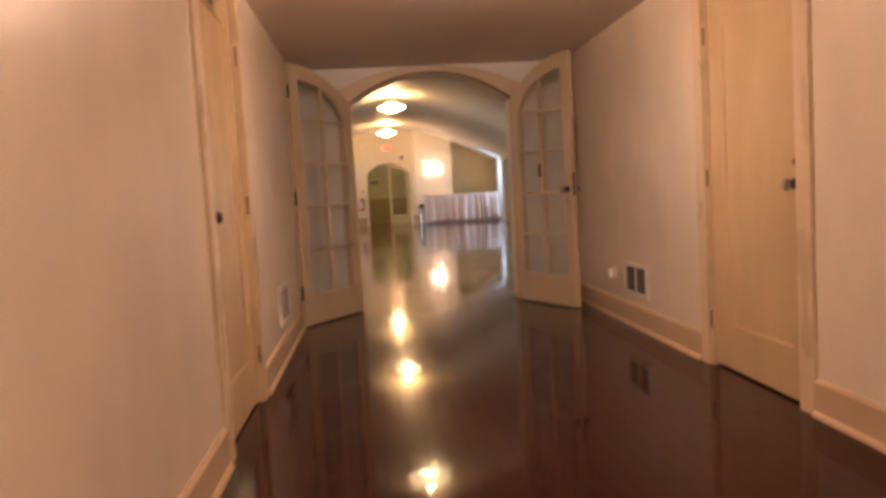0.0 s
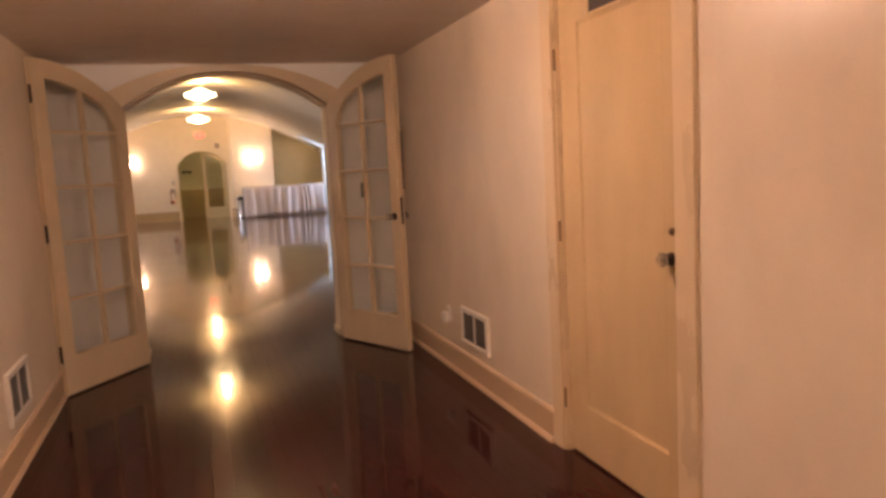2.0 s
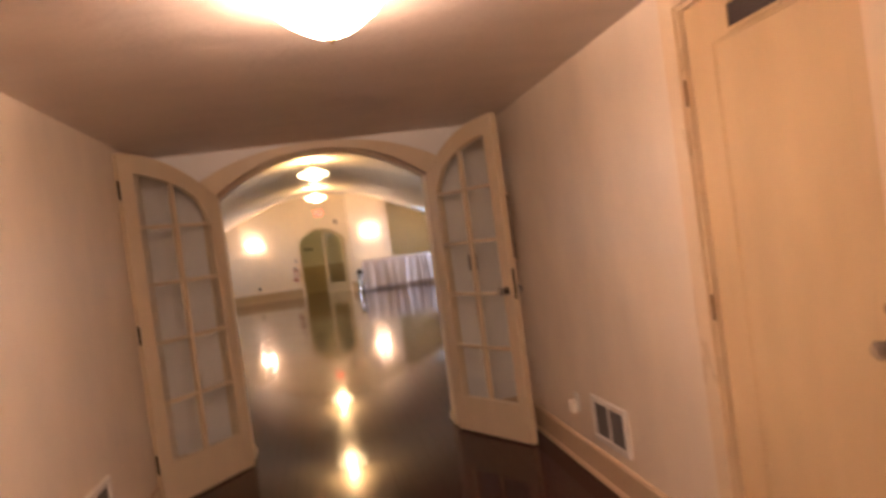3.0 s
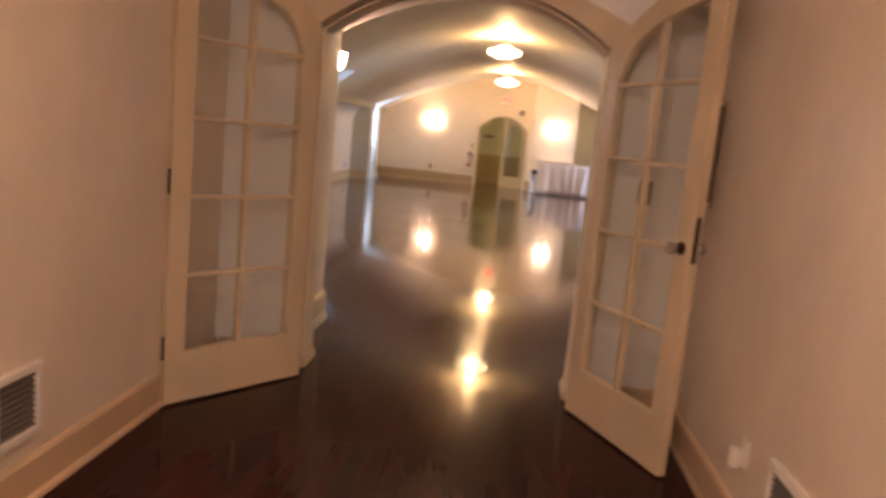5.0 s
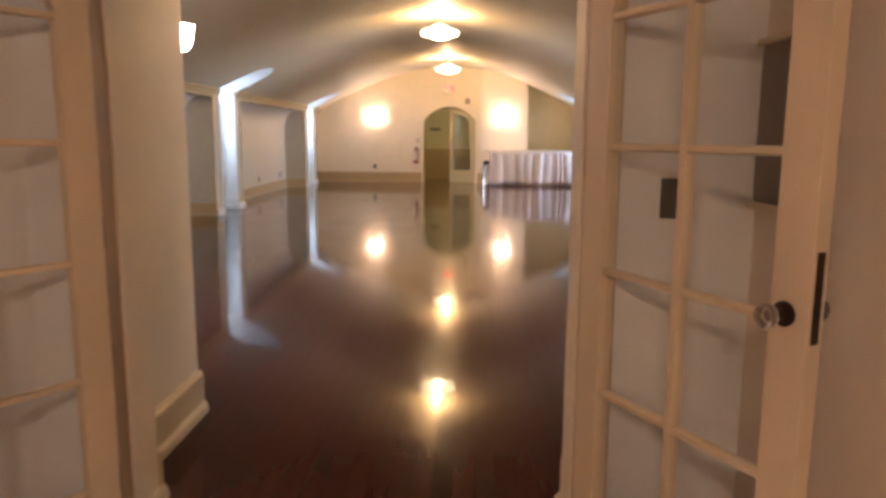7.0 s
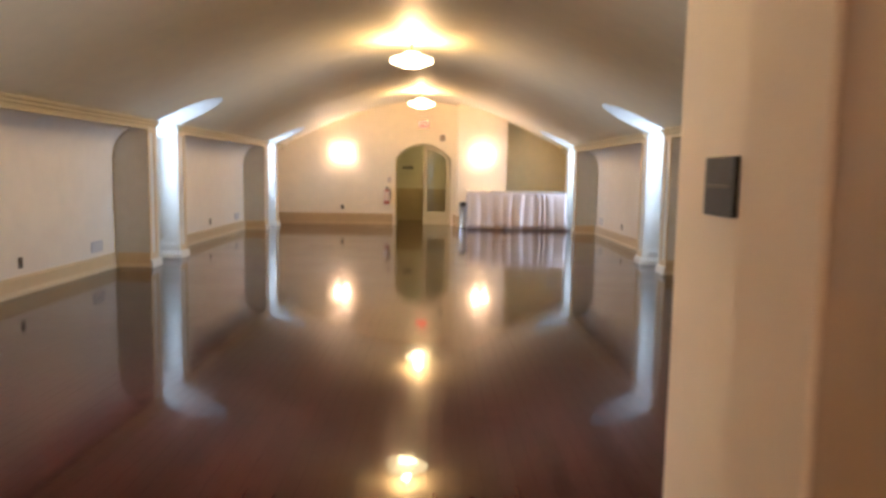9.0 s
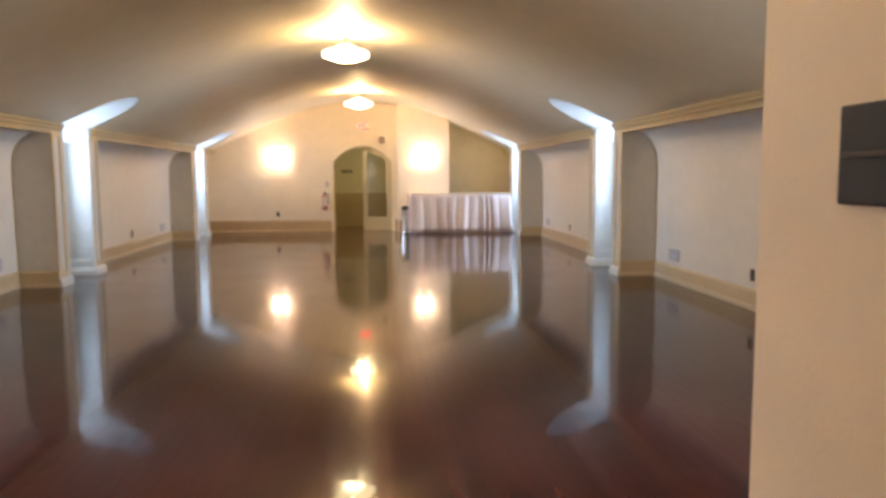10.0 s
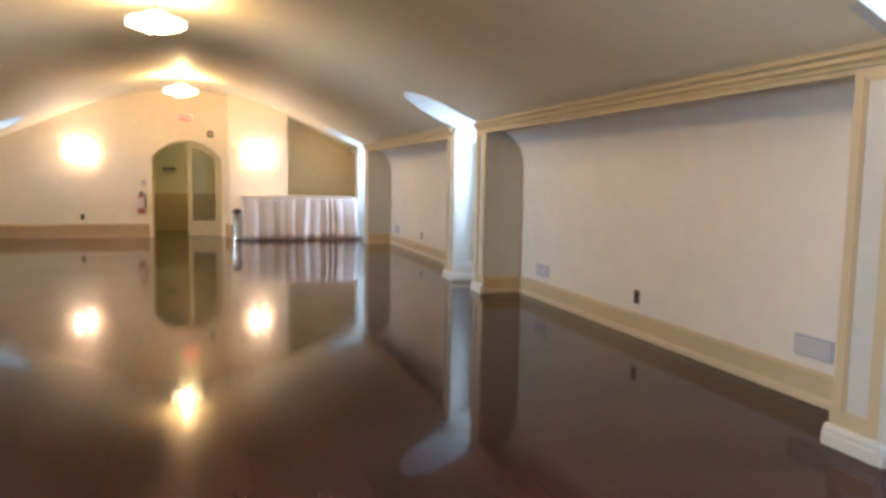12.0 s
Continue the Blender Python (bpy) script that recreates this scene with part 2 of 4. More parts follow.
M_OLIVE = surface("olive_cream_door_paint", (0.56, 0.46, 0.27), 0.4, 0.06, 8, 0.1, 70)
M_BOWL = glowing("lit_corridor_lamp_glass", (1.0, 0.75, 0.59), 57.0)
# Stronger glow for the unseen lamp added at the near end.
M_BOWL_ADDED = glowing("added_corridor_lamp_glass", (1.0, 0.75, 0.59), 92.0)
M_PASSAGE = glowing("lit_passage_lamp_glass", (1.0, 0.80, 0.50), 26.0)
M_EXITBOX = glowing("exit_sign_face", (1.0, 0.03, 0.025), 2.6, (0.5, 0.04, 0.03))
M_EXITRED = glowing("exit_sign_letters", (1.0, 0.34, 0.28), 0.7, (0.55, 0.25, 0.22))


def knob_glass():
    m, nt, bs = material("clear_knob_glass")
    bs.inputs["Base Color"].default_value = (0.95, 0.93, 0.9, 1)
    bs.inputs["Transmission Weight"].default_value = 0.9
    bs.inputs["Roughness"].default_value = 0.05
    return m


M_KNOB = knob_glass()


# ---------------------------------------------------------------- mesh helpers
def box(bm, x0, y0, z0, x1, y1, z1, bevel=0.0):
    m = Matrix.LocRotScale(((x0 + x1) / 2, (y0 + y1) / 2, (z0 + z1) / 2), None, (abs(x1 - x0), abs(y1 - y0), abs(z1 - z0)))
    made = bmesh.ops.create_cube(bm, size=1, matrix=m)
    if bevel:
        edges = {e for v in made["verts"] for e in v.link_edges}
        bmesh.ops.bevel(bm, geom=list(edges), offset=bevel, segments=2, affect="EDGES", profile=0.6)
    return bm


def lathe(bm, profile, at=(0, 0, 0), axis="z", steps=24, ripple=0.0, lobes=8):
    """A turned shape from (radius, height) pairs."""
    rings = []
    for r, h in profile:
        ring = []
        for k in range(steps):
            a = 2 * math.pi * k / steps
            rr = r * (1 + ripple * math.cos(lobes * a))
            p = (rr * math.cos(a), rr * math.sin(a), h)
            if axis == "x":
                p = (p[2], p[0], p[1])
            elif axis == "y":
                p = (p[0], p[2], p[1])
            ring.append(bm.verts.new((p[0] + at[0], p[1] + at[1], p[2] + at[2])))
        rings.append(ring)
    for a, b in zip(rings, rings[1:]):
        for k in range(steps):
            bm.faces.new((a[k], a[(k + 1) % steps], b[(k + 1) % steps], b[k]))
    for ring in (rings[0], rings[-1]):
        bm.faces.new(ring)
    return bm


def sweep(bm, profile, a, b, across):
    """A straight moulding: profile of (out, up) pairs, from a to b, out along the vector across."""
    a, b, across = Vector(a), Vector(b), Vector(across)
    ends = [[bm.verts.new(p + across * o + Vector((0, 0, u))) for o, u in profile] for p in (a, b)]
    n = len(profile)
    for k in range(n):
        bm.faces.new((ends[0][k], ends[0][(k + 1) % n], ends[1][(k + 1) % n], ends[1][k]))
    bm.faces.new(ends[0])
    bm.faces.new(ends[1][::-1])
    return bm


def prism(bm, loop, y0, y1):
    """A flat outline of (x, z) pairs given depth along y."""
    a = [bm.verts.new((x, y0, z)) for x, z in loop]
    b = [bm.verts.new((x, y1, z)) for x, z in loop]
    n = len(loop)
    for k in range(n):
        bm.faces.new((a[k], a[(k + 1) % n], b[(k + 1) % n], b[k]))
    bm.faces.new(a[::-1])
    bm.faces.new(b)
    return bm


def link(name, bm, mat, smooth=False):
    bmesh.ops.recalc_face_normals(bm, faces=bm.faces)
    me = bpy.data.meshes.new(name)
    bm.to_mesh(me)
    bm.free()
    me.materials.append(mat)
    if smooth:
        me.polygons.foreach_set("use_smooth", [True] * len(me.polygons))
        me.set_sharp_from_angle(angle=radians(38))
    return new(name, me)


def part(name, bm, mat, parent, label="", smooth=False):
    ob = link(name, bm, mat, smooth)
    ob.parent = parent
    if label:
        ob["label"] = label
    return ob


def structure(name, bm, mat, label, category, smooth=False):
    return tagged(link(name, bm, mat, smooth), label, category, kind="structure")


def thing(name, at, label, category, group="", rz=0.0, kind=""):
    ob = new(name)
    ob.empty_display_size = 0.1
    ob.matrix_world = pose(*at, 0, 0, rz)
    return tagged(ob, label, category, group, kind)


def vault_z(dx):
    dx = abs(dx)
    return APEX - 0.112 * dx ** 2 + 0.0018 * dx ** 4


SPRING = vault_z(FRONT)


def vault_dx(z):
    lo, hi = 0.0, FRONT
    for _ in range(40):
        mid = (lo + hi) / 2
        lo, hi = (mid, hi) if vault_z(mid) > z else (lo, mid)
    return (lo + hi) / 2


def dormer_head(u):
    """Height of a dormer's arched head; u from -1 to 1 across the opening."""
    return 2.22 + 0.25 * math.sqrt(max(0.0, 1 - u * u))


def arch(u, top, rise):
    return top - rise * abs(u) ** 2.2


# ---------------------------------------------------------------- corridor shell
bm = bmesh.new()
box(bm, COR_L - 0.2, COR_Y0 - 0.2, 0, COR_L, 2.60, COR_Z + 0.1)
box(bm, COR_L - 0.2, 3.42, 0, COR_L, COR_Y1 + 0.3, COR_Z + 0.1)
box(bm, COR_L - 0.2, 2.60, 2.04, COR_L, 3.42, COR_Z + 0.1)
box(bm, COR_L - 0.5, 2.4, 0, COR_L - 0.2, 3.6, 2.2)
structure("wall_corridor_left", bm, M_WALL, "warm cream plastered corridor wall with a door opening", "wall")
bm = bmesh.new()
box(bm, COR_R, COR_Y0 - 0.2, 0, COR_R + 0.2, 2.57, COR_Z + 0.1)
box(bm, COR_R, 3.41, 0, COR_R + 0.2, COR_Y1 + 0.3, COR_Z + 0.1)
box(bm, COR_R, 2.57, 2.04, COR_R + 0.2, 3.41, COR_Z + 0.1)
box(bm, COR_R + 0.2, 2.4, 0, COR_R + 0.5, 3.6, 2.2)
structure("wall_corridor_right", bm, M_WALL, "warm cream plastered corridor wall with a door opening", "wall")
bm = bmesh.new()
box(bm, COR_L, COR_Y0 - 0.2, 0, COR_R, COR_Y0, COR_Z)
structure("wall_corridor_back", bm, M_WALL, "plain cream wall closing the corridor", "wall")
bm = bmesh.new()
box(bm, COR_L - 0.2, COR_Y0 - 0.2, COR_Z + 0.001, COR_R + 0.2, COR_Y1 + 0.3, COR_Z + 0.12)
structure("ceiling_corridor", bm, M_CEIL, "low plastered corridor ceiling lit warm", "ceiling")

# doorway wall with the arched opening
DOOR_X0, DOOR_X1 = -0.875, 0.625
DOOR_C, DOOR_H = (DOOR_X0 + DOOR_X1) / 2, (DOOR_X1 - DOOR_X0) / 2


def arched_wall(x0, x1, y0, y1, ztop, ox0, ox1, top, rise, n=28):
    """A wall slab with one arched opening down to the floor; ztop is a height or a function of x."""
    bm = bmesh.new()
    c, h = (ox0 + ox1) / 2, (ox1 - ox0) / 2
    high = ztop if callable(ztop) else (lambda x: ztop)

    def column(xa, xb, za, zb):
        loop = [(xa, za), (xb, zb), (xb, high(xb)), (xa, high(xa))]
        prism(bm, loop, y0, y1)
    for xa, xb in ((x0, ox0), (ox1, x1)):
        steps = max(1, int((xb - xa) / 0.3))
        for k in range(steps):
            column(xa + (xb - xa) * k / steps, xa + (xb - xa) * (k + 1) / steps, 0, 0)
    for k in range(n):
        ua, ub = -1 + 2 * k / n, -1 + 2 * (k + 1) / n
        column(c + h * ua, c + h * ub, arch(ua, top, rise), arch(ub, top, rise))
    bmesh.ops.remove_doubles(bm, verts=bm.verts, dist=0.0005)
    seen = {}
    for f in bm.faces:
        key = tuple(round(v, 3) for v in f.calc_center_median())
        seen.setdefault(key, []).append(f)
    bmesh.ops.delete(bm, geom=[f for fs in seen.values() if len(fs) > 1 for f in fs], context="FACES")
    return bm


structure("wall_doorway", arched_wall(COR_L, COR_R, COR_Y1, 6.46, COR_Z, DOOR_X0, DOOR_X1, 2.105, 0.27), M_SPAN,
          "cream plastered wall round an arched double doorway", "wall")
# arched casing on the corridor face, rebate browned for its shade, pale jamb lining
bm, rebate, lining = bmesh.new(), bmesh.new(), bmesh.new()
for k in range(28):
    ua, ub = -1 + 2 * k / 28, -1 + 2 * (k + 1) / 28
    xa, xb = DOOR_C + DOOR_H * ua, DOOR_C + DOOR_H * ub
    za, zb = arch(ua, 2.105, 0.27), arch(ub, 2.105, 0.27)
    oa, ob_ = 0.036 + 0.075 * abs(ua) ** 2, 0.036 + 0.075 * abs(ub) ** 2
    prism(bm, [(xa, za - 0.012), (xb, zb - 0.012), (xb * 1.0 + 0.075 * ub, zb + ob_), (xa + 0.075 * ua, za + oa)], COR_Y1 - 0.016, COR_Y1 + 0.002)
    prism(rebate, [(xa, za - 0.010), (xb, zb - 0.010), (xb, zb - 0.001), (xa, za - 0.001)], COR_Y1 + 0.003, 6.274)
    prism(lining, [(xa, za - 0.018), (xb, zb - 0.018), (xb, zb - 0.001), (xa, za - 0.001)], 6.275, 6.455)
bmesh.ops.remove_doubles(bm, verts=bm.verts, dist=0.0005)
for x, s in ((DOOR_X0, -1), (DOOR_X1, 1)):
    xs = sorted((x - s * 0.012, x + s * 0.075))
    box(bm, xs[0], COR_Y1 - 0.016, 0, xs[1], COR_Y1 - 0.0, 1.835)
    xs = sorted((x - s * 0.010, x - s * 0.001))
    box(rebate, xs[0], COR_Y1 + 0.003, 0, xs[1], 6.274, 1.835)
    xs = sorted((x - s * 0.018, x - s * 0.001))
    box(lining, xs[0], 6.275, 0, xs[1], 6.455, 1.835)
structure("trim_doorway_casing", bm, M_LEAF, "cream painted arched door casing", "trim")
structure("trim_doorway_rebate", rebate, M_REBATE, "rebate of the arched doorway with its shade painted brown", "trim")
structure("trim_doorway_lining", lining, M_ENDWALL, "pale painted lining of the arched doorway", "trim")

# second, wider arch into the hall, and the hall's near wall
REV_X0, REV_X1 = -1.025, 0.82


def near_top(x):
    d = abs(x - CX)
    return vault_z(d) + 0.03 if d < FRONT else SPRING + 0.03


structure("wall_hall_near", arched_wall(CX - KNEE - 0.1, CX + KNEE + 0.1, 6.462, HALL_Y0, near_top, REV_X0, REV_X1, 2.22, 0.26), M_ENDWALL,
          "cream hall end wall with a deep arched passage", "wall")
# ---------------------------------------------------------------- hall shell
for side, name in ((-1, "left"), (1, "right")):
    bays = [(HALL_Y0, DORMERS[0])] + [(a + 2 * PIER + GAP, b) for a, b in zip(DORMERS, DORMERS[1:])] + [(DORMERS[-1] + 2 * PIER + GAP, HALL_Y1)]
    prof = [(KNEE, 0.0), (KNEE, 0.7), (KNEE, 1.46)]
    for k in range(1, 11):
        a = math.pi / 2 * k / 10
        prof.append((KNEE - 0.48 * (1 - math.cos(a)) ** 1.25, 1.46 + 0.54 * math.sin(a)))
    prof += [(FRONT + 0.02, 2.12), (KNEE + 0.15, 2.12), (KNEE + 0.15, 0.0)]
    bm = bmesh.new()
    for y0, y1 in bays:
        prism(bm, [(CX + side * d, z) for d, z in prof], y0, y1)
    structure("wall_knee_" + name, bm, M_HALL, "low cream knee wall coved at the top between dormers", "wall", smooth=True)

# vaulted ceiling with dormer openings cut into it
bm = bmesh.new()
ys = [HALL_Y0]
for d in DORMERS:
    a, b = d + PIER, d + PIER + GAP
    ys += [a - 0.0005] + [a + GAP * (0.5 - 0.5 * math.cos(math.pi * k / 16)) for k in range(17)] + [b + 0.0005]
ys.append(HALL_Y1)
STEPS = 44
cols = []
for y in ys:
    low = SPRING
    for d in DORMERS:
        u = (y - (d + PIER + GAP / 2)) / (GAP / 2)
        if abs(u) <= 1.0001:
            low = max(low, dormer_head(max(-1, min(1, u))))
    reach = vault_dx(low) if low > SPRING else FRONT
    cols.append([bm.verts.new((CX + reach * t, y, vault_z(reach * t))) for t in [-1 + 2 * k / STEPS for k in range(STEPS + 1)]])
for a, b in zip(cols, cols[1:]):
    for k in range(STEPS):
        bm.faces.new((a[k], a[k + 1], b[k + 1], b[k]))
structure("ceiling_vault", bm, M_VAULT, "cream plastered barrel vaulted ceiling with dormer cuts", "ceiling", smooth=True)
# Slabs out of view over the vault, added to keep the sky out.
bm = bmesh.new()
for side in (-1, 1):
    prism(bm, [(CX, 4.2), (CX + side * 5.4, 2.75), (CX + side * 5.4, 2.85), (CX, 4.35)], 6.4, HALL_Y1 + 0.3)
structure("roof", bm, M_UNDER, "unseen dark slabs added over the vault to block the sky", "roof")

# dormer cheeks, heads and windows
BASE = [(0, 0.056), (0.016, 0.056), (0.016, 0.185), (0.012, 0.195), (0.006, 0.20), (0.004, 0.21), (0, 0.212)]
SHOE = [(0, 0), (0.034, 0), (0.034, 0.030), (0.030, 0.042), (0.022, 0.050), (0.020, 0.056), (0, 0.056)]
SHOES = bmesh.new()


def skirting(bm, a, b, across):
    sweep(bm, BASE, a, b, across)
    sweep(SHOES, SHOE, a, b, across)


FARBASE = [(0, 0), (0.034, 0), (0.032, 0.045), (0.018, 0.058), (0.018, 0.268), (0.012, 0.282), (0.006, 0.29), (0.004, 0.302), (0, 0.305)]
SMALLBASE = [(0, 0), (0.034, 0), (0.034, 0.06), (0.026, 0.075), (0.026, 0.092), (0.012, 0.11), (0, 0.115)]
CORNICE = [(0, 0), (0.012, 0), (0.016, 0.02), (0.035, 0.035), (0.04, 0.06), (0.062, 0.075), (0.07, 0.10), (0, 0.10)]


def panel_frame(bm, w, z0, z1, rail, t, s=0.012):
    """Raised frame round a sunk panel, in local x (0..w), y outwards."""
    for xa, xb, za, zb in ((0, rail, z0, z1), (w - rail, w, z0, z1), (rail, w - rail, z0, z0 + rail * 1.3), (rail, w - rail, z1 - rail, z1)):
        box(bm, xa, 0, za, xb, t, zb, 0.003)
    i = rail
    for xa, xb, za, zb in ((i, i + s, z0 + rail * 1.3, z1 - rail), (w - i - s, w - i, z0 + rail * 1.3, z1 - rail),
                           (i + s, w - i - s, z0 + rail * 1.3, z0 + rail * 1.3 + s), (i + s, w - i - s, z1 - rail - s, z1 - rail)):
        box(bm, xa, 0, za, xb, t * 0.55, zb)
    return bm


def dormer(side, y0, number):
    inner0, inner1 = y0 + PIER, y0 + PIER + GAP
    xf, xd = CX + side * FRONT, CX + side * DEEP
    # cheeks above the vault line and the arched head
    bm = bmesh.new()
    for y, out in ((inner0, -0.08), (inner1, 0.08)):
        loop = []
        for k in range(9):
            z = SPRING - 0.02 + (2.22 - SPRING + 0.02) * k / 8
            loop.append((CX + side * (vault_dx(max(z, SPRING)) - 0.0), z))
        loop += [(CX + side * DEEP, 2.22), (CX + side * DEEP, SPRING - 0.02)]
        prism(bm, loop, *sorted((y, y + out)))
    rings = []
    for k in range(17):
        u = -math.cos(math.pi * k / 16)
        z = dormer_head(u)
        y = (inner0 + inner1) / 2 + u * GAP / 2
        rings.append([bm.verts.new(p) for p in ((CX + side * vault_dx(z), y, z), (xd, y, z), (xd, y, z + 0.1), (CX + side * (vault_dx(z) + 0.05), y, z + 0.1))])
    for a, b in zip(rings, rings[1:]):
        for k in range(4):
            bm.faces.new((a[k], a[(k + 1) % 4], b[(k + 1) % 4], b[k]))
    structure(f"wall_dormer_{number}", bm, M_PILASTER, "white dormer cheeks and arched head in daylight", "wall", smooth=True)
    # two panelled piers
    for y, inward in ((y0, 1), (inner1, -1)):
        pier = thing(f"trim_pilaster_{number}", (xf, y + PIER / 2, 0), "white panelled pilaster beside a dormer window", "pilaster", kind="structure")
        bm = bmesh.new()
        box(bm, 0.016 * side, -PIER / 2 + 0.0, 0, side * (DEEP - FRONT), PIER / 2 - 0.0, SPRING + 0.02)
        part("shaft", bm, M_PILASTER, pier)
        bm = panel_frame(bmesh.new(), PIER, 0.115, SPRING - 0.10, 0.06, 0.016)
        bmesh.ops.transform(bm, verts=bm.verts, matrix=Matrix(((0, -side, 0, 0.016 * side), (1, 0, 0, -PIER / 2), (0, 0, 1, 0), (0, 0, 0, 1))))
        part("front_panel", bm, M_HTRIM, pier)
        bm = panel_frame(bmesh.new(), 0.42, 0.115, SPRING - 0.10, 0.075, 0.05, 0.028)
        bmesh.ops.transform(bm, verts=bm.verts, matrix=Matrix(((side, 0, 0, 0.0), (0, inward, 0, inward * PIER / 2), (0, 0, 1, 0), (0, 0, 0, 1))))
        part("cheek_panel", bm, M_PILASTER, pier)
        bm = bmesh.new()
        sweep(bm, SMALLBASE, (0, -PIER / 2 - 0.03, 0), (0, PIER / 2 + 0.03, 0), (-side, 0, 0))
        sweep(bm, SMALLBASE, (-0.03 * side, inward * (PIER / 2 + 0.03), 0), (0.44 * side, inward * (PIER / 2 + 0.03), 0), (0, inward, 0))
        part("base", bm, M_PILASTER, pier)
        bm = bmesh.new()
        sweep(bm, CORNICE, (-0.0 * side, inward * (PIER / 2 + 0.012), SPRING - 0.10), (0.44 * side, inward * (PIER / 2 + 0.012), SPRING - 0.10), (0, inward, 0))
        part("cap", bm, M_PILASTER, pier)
    # window, seen only as light
    win = thing(f"window_{number}", (xd, (inner0 + inner1) / 2, 0), "white sash window in a dormer with daylight behind", "window", kind="structure")
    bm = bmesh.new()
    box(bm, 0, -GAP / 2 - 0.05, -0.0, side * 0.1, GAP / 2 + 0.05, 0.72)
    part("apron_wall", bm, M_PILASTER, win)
    bm = bmesh.new()
    for ya, yb, za, zb in ((-GAP / 2, -GAP / 2 + 0.05, 0.72, 2.5), (GAP / 2 - 0.05, GAP / 2, 0.72, 2.5), (-GAP / 2 + 0.05, GAP / 2 - 0.05, 2.28, 2.6),
                           (-GAP / 2 + 0.05, GAP / 2 - 0.05, 1.48, 1.53), (-0.012, 0.012, 0.77, 1.48), (-0.012, 0.012, 1.53, 2.28)):
        box(bm, 0.02 * side, ya, za, 0.07 * side, yb, zb, 0.004)
    part("window_frame", bm, M_WHITE, win)
    bm = bmesh.new()
    box(bm, -0.06 * side, -GAP / 2 + 0.005, 0.722, 0.02 * side, GAP / 2 - 0.005, 0.76, 0.005)
    part("window_sill", bm, M_WHITE, win)
    for za, zb in ((0.72, 1.49), (1.52, 2.29)):
        bm = bmesh.new()
        box(bm, 0.043 * side, -GAP / 2 + 0.04, za, 0.047 * side, GAP / 2 - 0.04, zb)
        part("pane", bm, M_GLASS, win).visible_shadow = False


n = 0
for side in (-1, 1):
    for y in DORMERS:
        dormer(side, y, n)
        n += 1

# cornices and baseboards
for side, name in ((-1, "left"), (1, "right")):
    stretches, at = [], HALL_Y0
    for d in DORMERS:
        stretches.append((at, d + PIER))
        at = d + PIER + GAP
    stretches.append((at, HALL_Y1))
    bm = bmesh.new()
    for y0, y1 in stretches:
        sweep(bm, CORNICE, (CX + side * (FRONT + 0.0), y0, SPRING - 0.10), (CX + side * (FRONT + 0.0), y1, SPRING - 0.10), (-side, 0, 0))
        box(bm, CX + side * (FRONT + 0.004), y0, SPRING - 0.13, CX + side * (FRONT + 0.045), y1, SPRING - 0.01)
    structure("trim_cornice_" + name, bm, M_CORNICE, "cream moulded cornice under the vault", "cornice")
    bm = bmesh.new()
    bays = [(HALL_Y0, DORMERS[0])] + [(a + 2 * PIER + GAP, b) for a, b in zip(DORMERS, DORMERS[1:])] + [(DORMERS[-1] + 2 * PIER + GAP, HALL_Y1)]
    for y0, y1 in bays:
        skirting(bm, (CX + side * KNEE, y0, 0), (CX + side * KNEE, y1, 0), (-side, 0, 0))
        if y0 > HALL_Y0:
            skirting(bm, (CX + side * (KNEE - 0.031), y0, 0), (CX + side * FRONT, y0, 0), (0, 1, 0))
        if y1 < HALL_Y1:
            skirting(bm, (CX + side * (KNEE - 0.031), y1, 0), (CX + side * FRONT, y1, 0), (0, -1, 0))
    structure("baseboard_" + name, bm, M_HTRIM, "cream moulded baseboard along the knee wall", "baseboard")

# ---------------------------------------------------------------- far wall
FD_X0, FD_X1 = -0.865, 0.605


def far_top(x):
    d = abs(x - CX)
    return vault_z(d) + 0.04 if d < FRONT else SPRING + 0.03


structure("wall_hall_far", arched_wall(CX - KNEE - 0.1, CX + KNEE + 0.1, HALL_Y1, HALL_Y1 + 0.22, far_top, FD_X0, FD_X1, 2.165, 0.40), M_ENDWALL,
          "cream hall end wall with an arched doorway", "wall")
BREAST_X0, BREAST_X1, BREAST_Y = 0.755, 2.03, 24.2
bm = bmesh.new()
for k in range(8):
    xa, xb = BREAST_X0 + (BREAST_X1 - BREAST_X0) * k / 8, BREAST_X0 + (BREAST_X1 - BREAST_X0) * (k + 1) / 8
    prism(bm, [(xa, 0), (xb, 0), (xb, far_top(xb)), (xa, far_top(xa))], BREAST_Y, HALL_Y1 - 0.002)
bmesh.ops.remove_doubles(bm, verts=bm.verts, dist=0.0005)
structure("wall_chimney_breast", bm, M_ENDWALL, "cream chimney breast standing out from the end wall", "wall")
# Thin sheet over the end wall, coloured olive for the recess's shade.
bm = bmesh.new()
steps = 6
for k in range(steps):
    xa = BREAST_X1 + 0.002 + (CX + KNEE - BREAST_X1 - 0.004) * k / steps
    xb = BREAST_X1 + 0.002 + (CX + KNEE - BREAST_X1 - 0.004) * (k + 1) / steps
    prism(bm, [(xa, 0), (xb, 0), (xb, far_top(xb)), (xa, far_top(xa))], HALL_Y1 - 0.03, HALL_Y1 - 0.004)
structure("wall_recess", bm, M_RECESS, "thin olive sheet painted for the shade at the back of the recess", "wall")
bm = bmesh.new()
sweep(bm, FARBASE, (CX - KNEE, HALL_Y1, 0), (FD_X0 - 0.07, HALL_Y1, 0), (0, -1, 0))
sweep(bm, FARBASE, (BREAST_X0, BREAST_Y, 0), (BREAST_X1, BREAST_Y, 0), (0, -1, 0))
